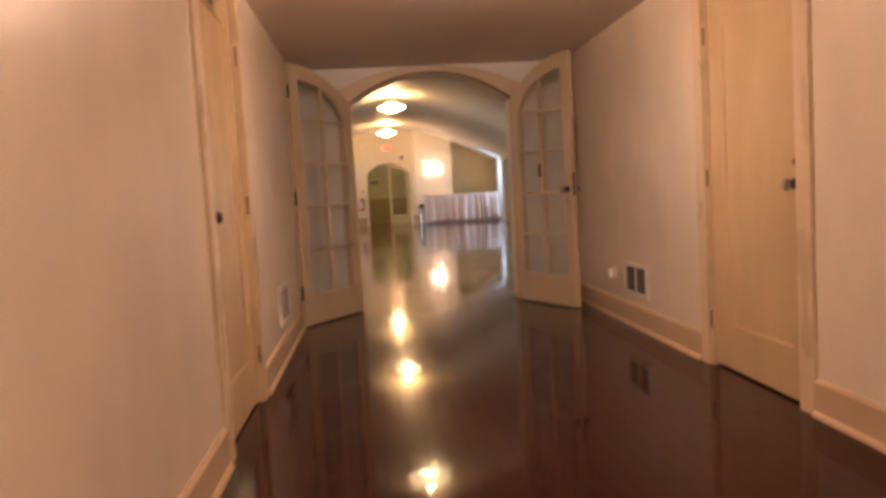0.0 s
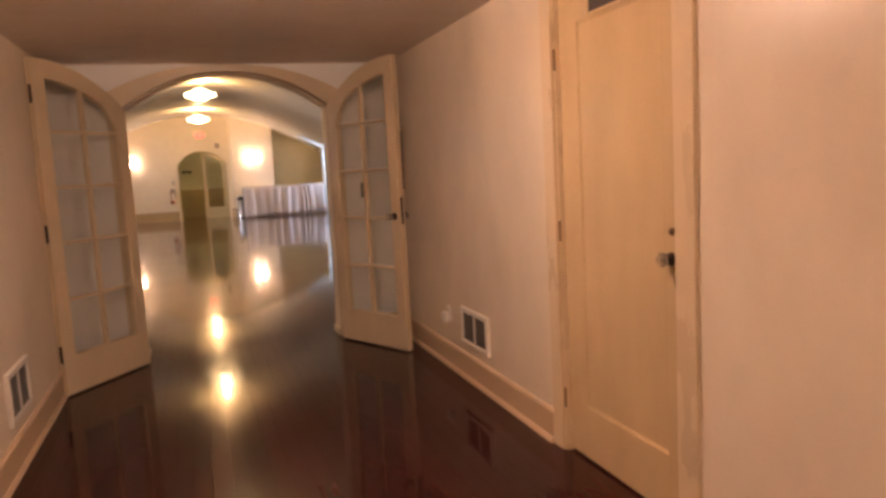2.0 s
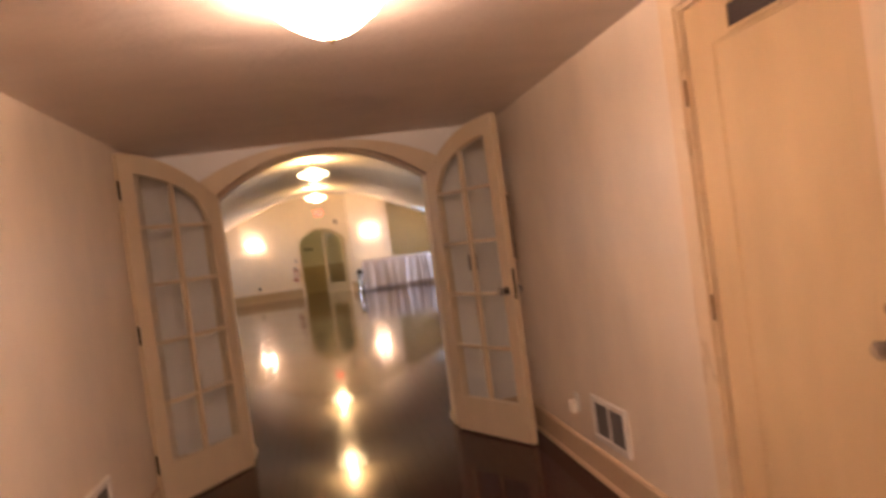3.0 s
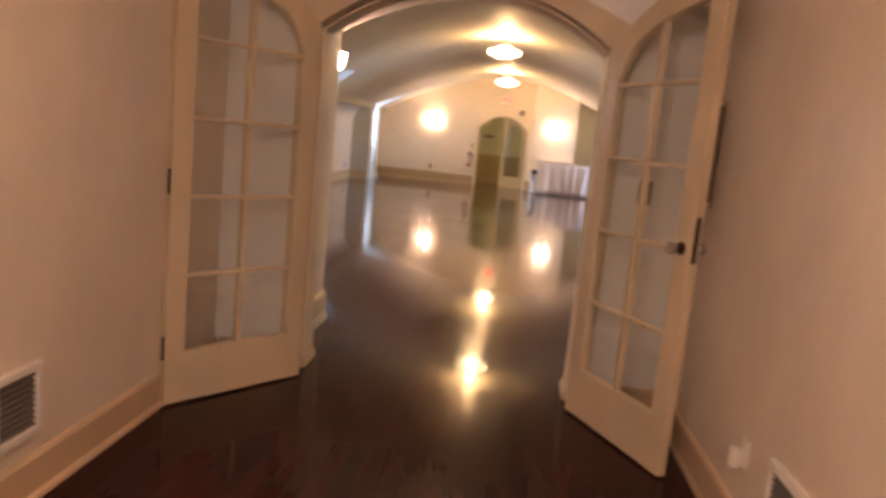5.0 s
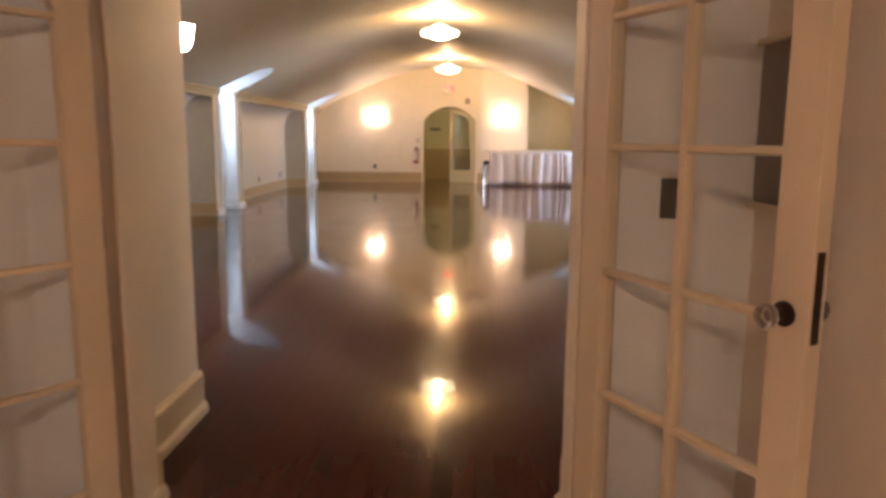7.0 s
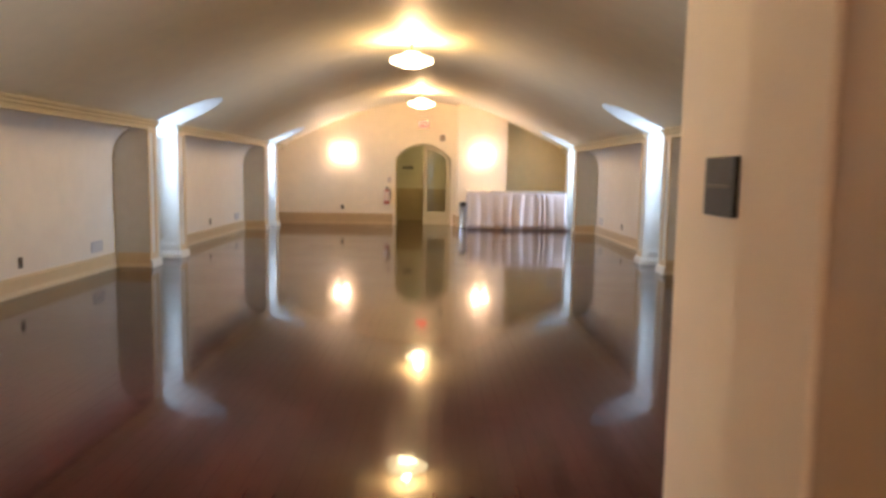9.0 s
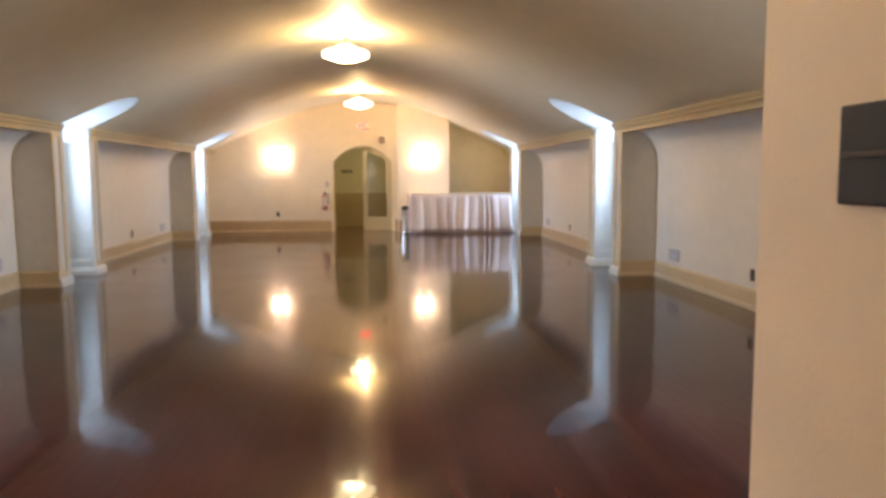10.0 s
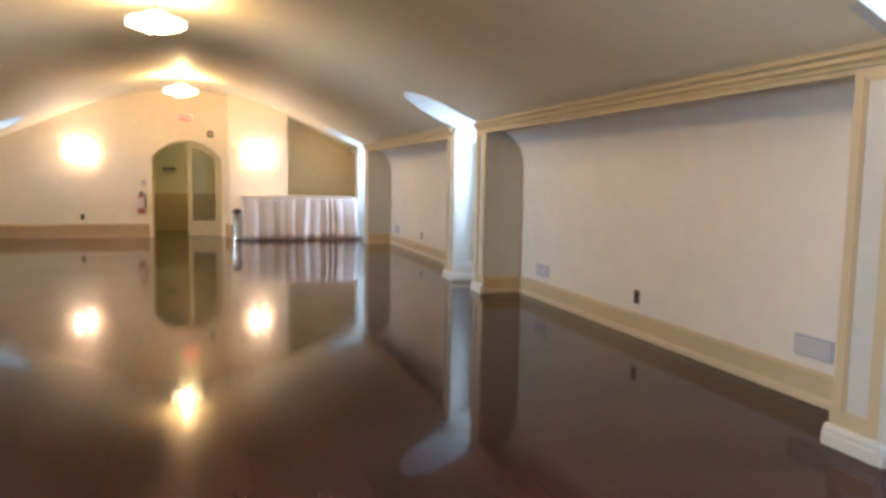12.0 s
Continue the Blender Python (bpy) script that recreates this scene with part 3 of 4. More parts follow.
sweep(bm, FARBASE, (FD_X1 + 0.07, HALL_Y1, 0), (BREAST_X0, HALL_Y1, 0), (0, -1, 0))
structure("baseboard_far", bm, M_FARBASE, "tan brown moulded baseboard along the end wall", "baseboard")
bm = bmesh.new()
for x0, x1 in ((CX - KNEE, REV_X0 - 0.0), (REV_X1, CX + KNEE)):
    skirting(bm, (x0, HALL_Y0, 0), (x1, HALL_Y0, 0), (0, 1, 0))
for x, s in ((REV_X0, 1), (REV_X1, -1)):
    skirting(bm, (x, 6.50, 0), (x, HALL_Y0 + 0.03, 0), (s, 0, 0))
structure("baseboard_near", bm, M_HTRIM, "cream moulded baseboard round the passage", "baseboard")
bm = bmesh.new()
for x, s in ((DOOR_X0, 1), (DOOR_X1, -1)):
    skirting(bm, (x, 6.275, 0), (x, 6.50, 0), (s, 0, 0))
CORBASE = [(0, 0), (0.032, 0), (0.030, 0.015), (0.018, 0.028), (0.018, 0.145), (0.010, 0.157), (0, 0.16)]
structure("baseboard_jamb", bm, M_TRIM, "tan baseboard blocks in the doorway jambs", "baseboard")
for x, s, door in ((COR_L, 1, (2.50, 3.51)), (COR_R, -1, (2.47, 3.50))):
    for ya, yb in ((COR_Y0, door[0]), (door[1], COR_Y1)):
        structure("baseboard_corridor", sweep(bmesh.new(), CORBASE, (x, ya, 0), (x, yb, 0), (s, 0, 0)), M_TRIM,
                  "tan painted corridor baseboard with a quarter round", "baseboard")
for xa, xb in ((COR_L + 0.03, DOOR_X0 - 0.06), (DOOR_X1 + 0.06, COR_R - 0.03)):
    structure("baseboard_corridor", sweep(bmesh.new(), CORBASE, (xa, COR_Y1, 0), (xb, COR_Y1, 0), (0, -1, 0)), M_TRIM,
              "short tan baseboard beside the arched doorway", "baseboard")
structure("trim_shoe_moulding", SHOES, M_SHOE, "pale shoe moulding at the foot of the hall baseboards", "trim")

# arched double door in the far wall: one leaf shut, one standing open beyond
bm = bmesh.new()
FC, FH = (FD_X0 + FD_X1) / 2, (FD_X1 - FD_X0) / 2
for k in range(24):
    ua, ub = -1 + 2 * k / 24, -1 + 2 * (k + 1) / 24
    xa, xb = FC + FH * ua, FC + FH * ub
    za, zb = arch(ua, 2.165, 0.40), arch(ub, 2.165, 0.40)
    prism(bm, [(xa, za - 0.03), (xb, zb - 0.03), (xb, zb + 0.002), (xa, za + 0.002)], HALL_Y1 + 0.02, HALL_Y1 + 0.17)
bmesh.ops.remove_doubles(bm, verts=bm.verts, dist=0.0005)
for x, s in ((FD_X0, 1), (FD_X1, -1)):
    box(bm, *[v for v in (min(x, x + s * 0.03), HALL_Y1 + 0.02, 0)], max(x, x + s * 0.03), HALL_Y1 + 0.17, 1.755)
structure("trim_far_doorway", bm, M_OLIVE, "olive cream lining of the arched far doorway", "trim")

leaf = thing("door_far", (FD_X1 - 0.035, HALL_Y1 + 0.11, 0), "olive cream glazed arched door leaf standing slightly ajar", "door", rz=-7, kind="structure")
LW = FH - 0.03


def far_arch(s):
    return arch((FH - 0.035 - s) / FH, 2.13, 0.40)


def strip(bm, s0, s1, low, high, t, n=14):
    """A piece of a door leaf between two curves; s runs from the hinge."""
    for k in range(n):
        a, b = s0 + (s1 - s0) * k / n, s0 + (s1 - s0) * (k + 1) / n
        prism(bm, [(a, low(a)), (b, low(b)), (b, high(b)), (a, high(a))], -t / 2, t / 2)
    bmesh.ops.remove_doubles(bm, verts=bm.verts, dist=0.0004)
    seen = {}
    for f in bm.faces:
        seen.setdefault(tuple(round(v, 3) for v in f.calc_center_median()), []).append(f)
    bmesh.ops.delete(bm, geom=[f for fs in seen.values() if len(fs) > 1 for f in fs], context="FACES")
    return bm


def flip(bm):
    bmesh.ops.transform(bm, verts=bm.verts, matrix=Matrix.Diagonal((-1, 1, 1, 1)))
    return bm


part("hinge_stile", flip(strip(bmesh.new(), 0, 0.10, lambda s: 0.01, lambda s: arch((FH - 0.035 - s) / FH, 2.13, 0.40), 0.044)), M_OLIVE, leaf)
part("lock_stile", flip(strip(bmesh.new(), LW - 0.11, LW, lambda s: 0.01, lambda s: arch((FH - 0.035 - s) / FH, 2.13, 0.40), 0.044)), M_OLIVE, leaf)
part("top_rail", flip(strip(bmesh.new(), 0.10, LW - 0.11, lambda s: far_arch(s) - 0.12, far_arch, 0.043)), M_OLIVE, leaf)
bm = bmesh.new()
box(bm, -(LW - 0.11), -0.0215, 0.01, -0.10, 0.0215, 0.36, 0.003)
part("bottom_rail", bm, M_OLIVE, leaf)
part("pane", flip(strip(bmesh.new(), 0.09, LW - 0.10, lambda s: 0.35, lambda s: far_arch(s) - 0.11, 0.006)), M_GLASS, leaf)

# passage beyond the far door
bm = bmesh.new()
box(bm, -2.2, 26.9, 0.93, 1.9, 27.1, 2.5)
box(bm, -2.4, HALL_Y1 + 0.22, 0.93, -2.2, 27.1, 2.5)
box(bm, 1.9, HALL_Y1 + 0.22, 0.93, 2.1, 27.1, 2.5)
structure("wall_passage_upper", bm, M_GREENWALL, "pale green upper wall beyond the far doorway", "wall")
bm = bmesh.new()
box(bm, -2.2, 26.885, 0, 1.9, 27.1, 0.93)
box(bm, -2.4, HALL_Y1 + 0.22, 0, -2.185, 26.885, 0.93)
box(bm, 1.885, HALL_Y1 + 0.22, 0, 2.1, 26.885, 0.93)
structure("wall_passage_dado", bm, M_DADO, "olive brown dado beyond the far doorway", "wall")
bm = bmesh.new()
box(bm, -2.4, HALL_Y1 + 0.2, 2.5, 2.1, 27.1, 2.6)
structure("ceiling_passage", bm, M_GREENWALL, "plain ceiling beyond the far doorway", "ceiling")
plamp = thing("ceiling_lamp", (-0.1, 25.6, 2.5), "lit plain ceiling lamp in the passage beyond", "lamp")
bm = lathe(bmesh.new(), [(0.12, 0.0), (0.14, -0.02), (0.12, -0.06), (0.05, -0.09), (0.01, -0.095)], steps=24)
part("bowl", bm, M_PASSAGE, plamp, "lit glass bowl", smooth=True)
hang = thing("hanging_sign", (-0.62, 26.86, 1.50), "dark bar-shaped sign on the passage wall", "sign")
bm = bmesh.new()
box(bm, -0.15, 0, 0, 0.15, 0.038, 0.075, 0.004)
part("plate", bm, M_BLACK, hang)
bm = bmesh.new()
box(bm, -0.12, -0.004, 0.025, 0.12, -0.0005, 0.04)
part("lettering", bm, M_GREENWALL, hang)


# ---------------------------------------------------------------- French doors at the doorway
def french_leaf(name, hinge, free, knob):
    """A glazed leaf with ten panes and an arched top, hinged at the doorway and folded back."""
    hx, hy = hinge
    w = math.hypot(free[0] - hx, free[1] - hy)
    ang = math.degrees(math.atan2(free[1] - hy, free[0] - hx))
    ob = thing(name, (hx, hy, 0), "cream French door leaf with ten panes standing open", "door", "double doors", ang, kind="structure")
    T, S, BR = 0.044, 0.092, 0.255

    def top(s):
        return arch(max(0.0, 1 - s / 0.75), 2.098, 0.27)

    def glass_top(s):
        return top(s) - 0.115 - 0.10 * max(0.0, 1 - (s - S) / 0.13) ** 2
    part("hinge_stile", strip(bmesh.new(), 0, S, lambda s: 0.012, top, T), M_LEAF, ob)
    part("lock_stile", strip(bmesh.new(), w - S, w, lambda s: 0.012, top, T), M_LEAF, ob)
    part("top_rail", strip(bmesh.new(), S, w - S, glass_top, top, T - 0.001), M_LEAF, ob)
    bm = bmesh.new()
    box(bm, S, -T / 2 + 0.0005, 0.012, w - S, T / 2 - 0.0005, BR, 0.002)
    part("bottom_rail", bm, M_LEAF, ob)
    mid = w / 2
    zs = [0.607, 0.966, 1.316, 1.662]
    bm = strip(bmesh.new(), mid - 0.011, mid + 0.011, lambda s: BR, lambda s: glass_top(s) + 0.004, 0.032, 2)
    part("upright_muntin", bm, M_LEAF, ob)
    for z in zs:
        bm = bmesh.new()
        for a, b in ((S, mid - 0.011), (mid + 0.011, w - S)):
            sweep(bm, [(-0.017, -0.006), (-0.006, -0.011), (0.006, -0.011), (0.017, -0.006), (0.017, 0.006), (0.006, 0.011), (-0.006, 0.011), (-0.017, 0.006)],
                  (a, 0, z), (b, 0, z), (0, 1, 0))
        part("cross_muntin", bm, M_LEAF, ob)
    edges = [BR - 0.005] + zs
    for k, z in enumerate(edges):
        for a, b in ((S - 0.005, mid), (mid, w - S + 0.005)):
            if k < 4:
                bm = bmesh.new()
                box(bm, a, -0.002, z, b, 0.002, edges[k + 1])
            else:
                bm = strip(bmesh.new(), a, b, lambda s: z, lambda s: glass_top(s) + 0.006, 0.004, 8)
            part("pane", bm, M_GLASS, ob).visible_shadow = False
    if knob:
        for sgn in (-1, 1):
            bm = lathe(bmesh.new(), [(0.001, 0), (0.027, 0.001), (0.027, 0.006), (0.012, 0.010), (0.010, 0.03), (0.012, 0.034), (0.001, 0.036)], axis="y", steps=20)
            if sgn < 0:
                bmesh.ops.transform(bm, verts=bm.verts, matrix=Matrix.Diagonal((1, -1, 1, 1)))
            bmesh.ops.translate(bm, verts=bm.verts, vec=(w - 0.055, sgn * T / 2, 0.985))
            rose = part("rosette", bm, M_DARK, ob, "dark bronze rosette", smooth=True)
            bm = lathe(bmesh.new(), [(0.001, 0.032), (0.016, 0.034), (0.026, 0.045), (0.028, 0.055), (0.022, 0.066), (0.001, 0.07)], axis="y", steps=12)
            if sgn < 0:
                bmesh.ops.transform(bm, verts=bm.verts, matrix=Matrix.Diagonal((1, -1, 1, 1)))
            bmesh.ops.translate(bm, verts=bm.verts, vec=(w - 0.055, sgn * T / 2, 0.985))
            part("knob", bm, M_KNOB, rose, "clear faceted glass knob")
        bm = bmesh.new()
        box(bm, w, -0.011, 0.93, w + 0.0025, 0.011, 1.12, 0.001)
        part("lock_plate", bm, M_DARK, ob, "dark mortise lock plate")
        bm = lathe(bmesh.new(), [(0.001, 0), (0.007, 0), (0.007, 0.004), (0.001, 0.005)], axis="y", steps=12)
        bmesh.ops.translate(bm, verts=bm.verts, vec=(w - 0.05, T / 2, 1.085))
        part("keyhole", bm, M_DARK, ob)
    else:
        for z in (0.22, 0.98, 1.83):
            bm = bmesh.new()
            box(bm, w, -0.011, z, w + 0.003, 0.011, z + 0.11, 0.001)
            part("flush_bolt", bm, M_DARK, ob, "dark flush bolt plate")
    for z in (0.22, 1.0, 1.62):
        bm = bmesh.new()
        lathe(bm, [(0.006, 0), (0.007, 0.002), (0.007, 0.09), (0.006, 0.092)], at=(-0.006, 0.0, z), steps=12)
        part("hinge", bm, M_DARK, ob)
    return ob


french_leaf("door_leaf_left", (-0.845, 6.128), (-1.292, 5.510), False)
french_leaf("door_leaf_right", (0.615, 6.130), (0.952, 5.446), True)


# ---------------------------------------------------------------- corridor doors
def corridor_door(name, x, side, y0, y1, knob_y, knob_z, vent, knob_mat, knob_label):
    """A tan panelled door in its casing; side is the way into the room along x."""
    ob = thing(name, (x, y0, 0), "tan painted panel door shut in its casing", "door", kind="structure")
    w = y1 - y0

    def pb(bm, d0, d1, ya, yb, za, zb, bevel=0.0):
        xs = sorted((side * d0, side * d1))
        return box(bm, xs[0], ya, za, xs[1], yb, zb, bevel)
    F = -0.022          # face of the door, back from the wall face
    g = 0.004
    bm = bmesh.new()
    pb(bm, F - 0.044, F - 0.007, 0.09, w - 0.14, 0.23, 1.895)
    part("panel", bm, M_DOOR, ob)
    for nm, ya, yb, za, zb in (("stile", g, 0.10, 0.012, 2.03), ("stile", w - 0.15, w - g, 0.012, 2.03)):
        bm = bmesh.new()
        pb(bm, F - 0.044, F, ya, yb, za, zb, 0.002)
        part(nm, bm, M_DOOR, ob)
    for nm, za, zb in (("bottom_rail", 0.012, 0.245), ("top_rail", 1.88, 2.03)):
        bm = bmesh.new()
        pb(bm, F - 0.044, F - 0.0006, 0.10, w - 0.15, za, zb, 0.002)
        part(nm, bm, M_DOOR, ob)
    bm = bmesh.new()
    s = 0.008
    for ya, yb, za, zb in ((0.10, 0.10 + s, 0.245, 1.88), (w - 0.15 - s, w - 0.15, 0.245, 1.88), (0.10 + s, w - 0.15 - s, 0.245, 0.245 + s), (0.10 + s, w - 0.15 - s, 1.88 - s, 1.88)):
        pb(bm, F - 0.03, F - 0.003, ya, yb, za, zb, 0.003)
    part("panel_moulding", bm, M_DOOR, ob)
    # casing, two legs and a head
    for ya, yb, za, zb in ((-0.108, -0.006, 0, 2.12), (w + 0.006, w + 0.098, 0, 2.12), (-0.006, w + 0.006, 2.045, 2.12)):
        bm = bmesh.new()
        pb(bm, -0.001, 0.018, ya, yb, za, zb, 0.004)
        part("casing", bm, M_CASING, ob)
    bm = bmesh.new()
    for ya, yb in ((-0.008, 0.003), (w - 0.003, w + 0.008)):
        pb(bm, -0.1, 0.001, ya, yb, 0, 2.045)
    pb(bm, -0.1, 0.001, 0.003, w - 0.003, 2.031, 2.046)
    part("jamb", bm, M_CASING, ob)
    # knob and thumb turn
    ky = knob_y - y0
    bm = bmesh.new()
    pb(bm, F, F + 0.003, ky - 0.011, ky + 0.011, knob_z - 0.05, knob_z + 0.018, 0.001)
    plate = part("escutcheon", bm, M_BRASS, ob, "aged brass escutcheon")
    bm = lathe(bmesh.new(), [(0.001, 0), (0.025, 0.001), (0.022, 0.009), (0.012, 0.014), (0.013, 0.024), (0.001, 0.025)], axis="x", steps=16)
    bmesh.ops.transform(bm, verts=bm.verts, matrix=Matrix.Translation((side * (F + 0.004), ky, knob_z)) @ Matrix.Diagonal((side, 1, 1, 1)))
    part("spindle", bm, M_DARK, plate, smooth=True)
    bm = lathe(bmesh.new(), [(0.001, 0.020), (0.015, 0.022), (0.024, 0.031), (0.025, 0.040), (0.018, 0.049), (0.001, 0.052)], axis="x", steps=12)
    bmesh.ops.transform(bm, verts=bm.verts, matrix=Matrix.Translation((side * (F + 0.004), ky, knob_z)) @ Matrix.Diagonal((side, 1, 1, 1)))
    part("knob", bm, knob_mat, plate, knob_label)
    bm = lathe(bmesh.new(), [(0.001, 0), (0.014, 0), (0.013, 0.006), (0.005, 0.008), (0.001, 0.012)], axis="x", steps=16)
    bmesh.ops.transform(bm, verts=bm.verts, matrix=Matrix.Translation((side * F, ky, knob_z + 0.095)) @ Matrix.Diagonal((side, 1, 1, 1)))
    part("thumb_turn", bm, M_BRONZE, ob)
    for z in (0.25, 1.01, 1.75):
        bm = lathe(bmesh.new(), [(0.005, 0), (0.006, 0.002), (0.006, 0.088), (0.005, 0.09)], at=(side * 0.004, w - 0.001, z - 0.045), steps=12)
        part("hinge", bm, M_BRONZE, ob)
    # transfer grille in the top rail
    va, vb = vent[0] - y0, vent[1] - y0
    grille = bmesh.new()
    for ya, yb, za, zb in ((va - 0.012, vb + 0.012, 1.885, 1.897), (va - 0.012, vb + 0.012, 1.968, 1.98), (va - 0.012, va, 1.897, 1.968), (vb, vb + 0.012, 1.897, 1.968)):
        pb(grille, F, F + 0.006, ya, yb, za, zb)
    gr = part("grille", grille, M_DOOR, ob)
    bm = bmesh.new()
    pb(bm, F - 0.002, F + 0.0015, va, vb, 1.897, 1.968)
    part("backing", bm, M_GRILLE, gr, "dark grille opening")
    for k in range(5):
        bm = bmesh.new()
        z = 1.903 + 0.013 * k
        pb(bm, F + 0.0015, F + 0.005, va, vb, z, z + 0.005)
        part("slat", bm, M_GRILLE, gr)
    return ob


corridor_door("door_corridor_right", COR_R, -1, 2.58, 3.40, 2.64, 0.965, (2.90, 3.14), M_KNOB, "clear faceted glass knob")
corridor_door("door_corridor_left", COR_L, 1, 2.61, 3.41, 2.645, 0.97, (2.78, 3.07), M_OLDKNOB, "dark polished bronze knob")


# ---------------------------------------------------------------- corridor fittings
def register(x, side, y0, y1, z0, z1):
    ob = thing("air_register", (x, (y0 + y1) / 2, z0), "white framed wall register with dark slats", "vent", "corridor registers")
    h, w = z1 - z0, y1 - y0

    def pb(bm, d0, d1, ya, yb, za, zb, bevel=0.0):
        xs = sorted((side * d0, side * d1))
        return box(bm, xs[0], ya, za, xs[1], yb, zb, bevel)
    bm = bmesh.new()
    r = 0.028
    for ya, yb, za, zb in ((-w / 2, w / 2, 0, r), (-w / 2, w / 2, h - r, h), (-w / 2, -w / 2 + r, r, h - r), (w / 2 - r, w / 2, r, h - r)):
        pb(bm, 0, 0.022, ya, yb, za, zb, 0.004)
    part("frame", bm, M_WHITE, ob)
    bm = bmesh.new()
    pb(bm, 0.0005, 0.003, -w / 2 + r, w / 2 - r, r, h - r)
    part("backing", bm, M_REGISTER, ob)
    bm = bmesh.new()
    pb(bm, 0.003, 0.017, -0.006, 0.006, r, h - r)
    part("divider", bm, M_WHITE, ob)
    n = 9
    for k in range(n):
        z = r + (h - 2 * r) * (k + 0.5) / n
        for a, b in ((-w / 2 + r, -0.006), (0.006, w / 2 - r)):
            bm = bmesh.new()
            sweep(bm, [(0.004, 0.004), (0.014, -0.005), (0.014, -0.003), (0.004, 0.006)], (0, a, z), (0, b, z), (side, 0, 0))
            part("slat", bm, M_REGISTER, ob)
    return ob


register(COR_R, -1, 4.28, 4.71, 0.222, 0.452)
register(COR_L, 1, 4.25, 4.67, 0.23, 0.48)


def wall_plate(name, at, normal, w, h, mat, label, category, group="", slots=(), d=0.008, slotmat=None):
    """A flat plate on a wall; normal is 'x', '-x', 'y' or '-y'; slots are (u, v, width, height)."""
    turn = {"-y": 0, "x": 90, "y": 180, "-x": -90}[normal]
    ob = thing(name, at, label, category, group, turn)
    bm = bmesh.new()
    box(bm, -w / 2, -d, -h / 2, w / 2, 0, h / 2, min(0.003, d * 0.3))
    part("plate", bm, mat, ob)
    for u, v, sw, sh in slots:
        bm = bmesh.new()
        box(bm, u - sw / 2, -d - 0.004, v - sh / 2, u + sw / 2, -d - 0.0003, v + sh / 2, 0.001)
        part("socket" if "outlet" in name else "insert", bm, slotmat or mat, ob)
    return ob


wall_plate("wall_outlet", (COR_R, 4.97, 0.355), "-x", 0.072, 0.10, M_WHITE, "small white outlet cover on the corridor wall", "outlet",
           slots=((0, 0.022, 0.032, 0.028),), d=0.006)
plug = thing("night_light", (COR_R - 0.006, 4.97, 0.335), "small white plug-in night light on the outlet", "night light")
bm = lathe(bmesh.new(), [(0.004, -0.040), (0.018, -0.037), (0.024, -0.022), (0.025, 0.018), (0.020, 0.032), (0.004, 0.036)], at=(-0.026, 0, 0), steps=20)
part("body", bm, M_WHITE, plug, smooth=True)
bm = bmesh.new()
box(bm, -0.004, -0.02, -0.03, 0, 0.02, 0.03, 0.001)
part("back_plate", bm, M_WHITE, plug)
wall_plate("light_switch", (0.855, COR_Y1, 1.165), "-y", 0.066, 0.118, M_BLACK, "black switch plate behind the open door leaf", "switch",
           slots=((0, 0, 0.012, 0.026),), slotmat=M_BROWN)
wall_plate("control_plate", (REV_X1, 7.045, 1.392), "-x", 0.15, 0.12, M_BLACK, "wide black control plate in the passage", "switch",
           slots=((0, 0.0, 0.13, 0.006),), slotmat=M_BROWN, d=0.012)
case = thing("wall_cabinet", (COR_R, 5.99, 1.142), "dark shallow wall cabinet with cream ledges", "cabinet")
bm = bmesh.new()
box(bm, -0.02, -0.13, 0.02, 0, 0.13, 0.455, 0.003)
part("body", bm, M_BOARD, case)
for z in (0.0, 0.455):
    bm = bmesh.new()
    box(bm, -0.034, -0.145, z, 0, 0.145, z + 0.02, 0.004)
    part("ledge", bm, M_LEAF, case, "cream painted ledge")
bm = bmesh.new()
box(bm, -0.026, -0.12, 0.04, -0.0205, 0.12, 0.435, 0.002)
part("door", bm, M_BOARD, case, "dark cabinet door")


def corridor_lamp(x, y, glass):
    lamp = thing("ceiling_lamp", (x, y, COR_Z), "lit fluted glass bowl lamp on the corridor ceiling", "lamp", "corridor lamps")
    bm = lathe(bmesh.new(), [(0.001, 0.0), (0.13, 0.0), (0.13, -0.018), (0.10, -0.024), (0.001, -0.024)], steps=32)
    part("pan", bm, M_BRASS, lamp, smooth=True)
    bm = lathe(bmesh.new(), [(0.001, -0.02), (0.008, -0.022), (0.008, -0.155), (0.001, -0.156)], steps=12)
    part("stem", bm, M_BRASS, lamp, smooth=True)
    bm = bmesh.new()
    rings = []
    for r, h, flute in [(0.165, -0.062, 0.10), (0.158, -0.075, 0.08), (0.135, -0.098, 0.06), (0.095, -0.124, 0.05), (0.05, -0.148, 0.03), (0.012, -0.160, 0.0)]:
        ring = []
        for k in range(96):
            a = 2 * math.pi * k / 96
            wave = math.cos(16 * a)
            ring.append(bm.verts.new((r * (1 + flute * wave) * math.cos(a), r * (1 + flute * wave) * math.sin(a), h + 0.012 * wave * flute / 0.10)))
        rings.append(ring)
    for a, c in zip(rings, rings[1:]):
        for k in range(96):
            bm.faces.new((a[k], a[(k + 1) % 96], c[(k + 1) % 96], c[k]))
    bm.faces.new(rings[-1])
    part("bowl", bm, glass, lamp, "lit fluted glass bowl", smooth=True)
    bm = lathe(bmesh.new(), [(0.001, -0.159), (0.012, -0.161), (0.014, -0.168), (0.006, -0.176), (0.001, -0.178)], steps=16)
    part("finial", bm, M_BRASS, lamp, smooth=True)


# The lamp above 60 watts is the added one, out of view.
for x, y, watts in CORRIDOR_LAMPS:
    corridor_lamp(x, y, M_BOWL_ADDED if watts > 60 else M_BOWL)


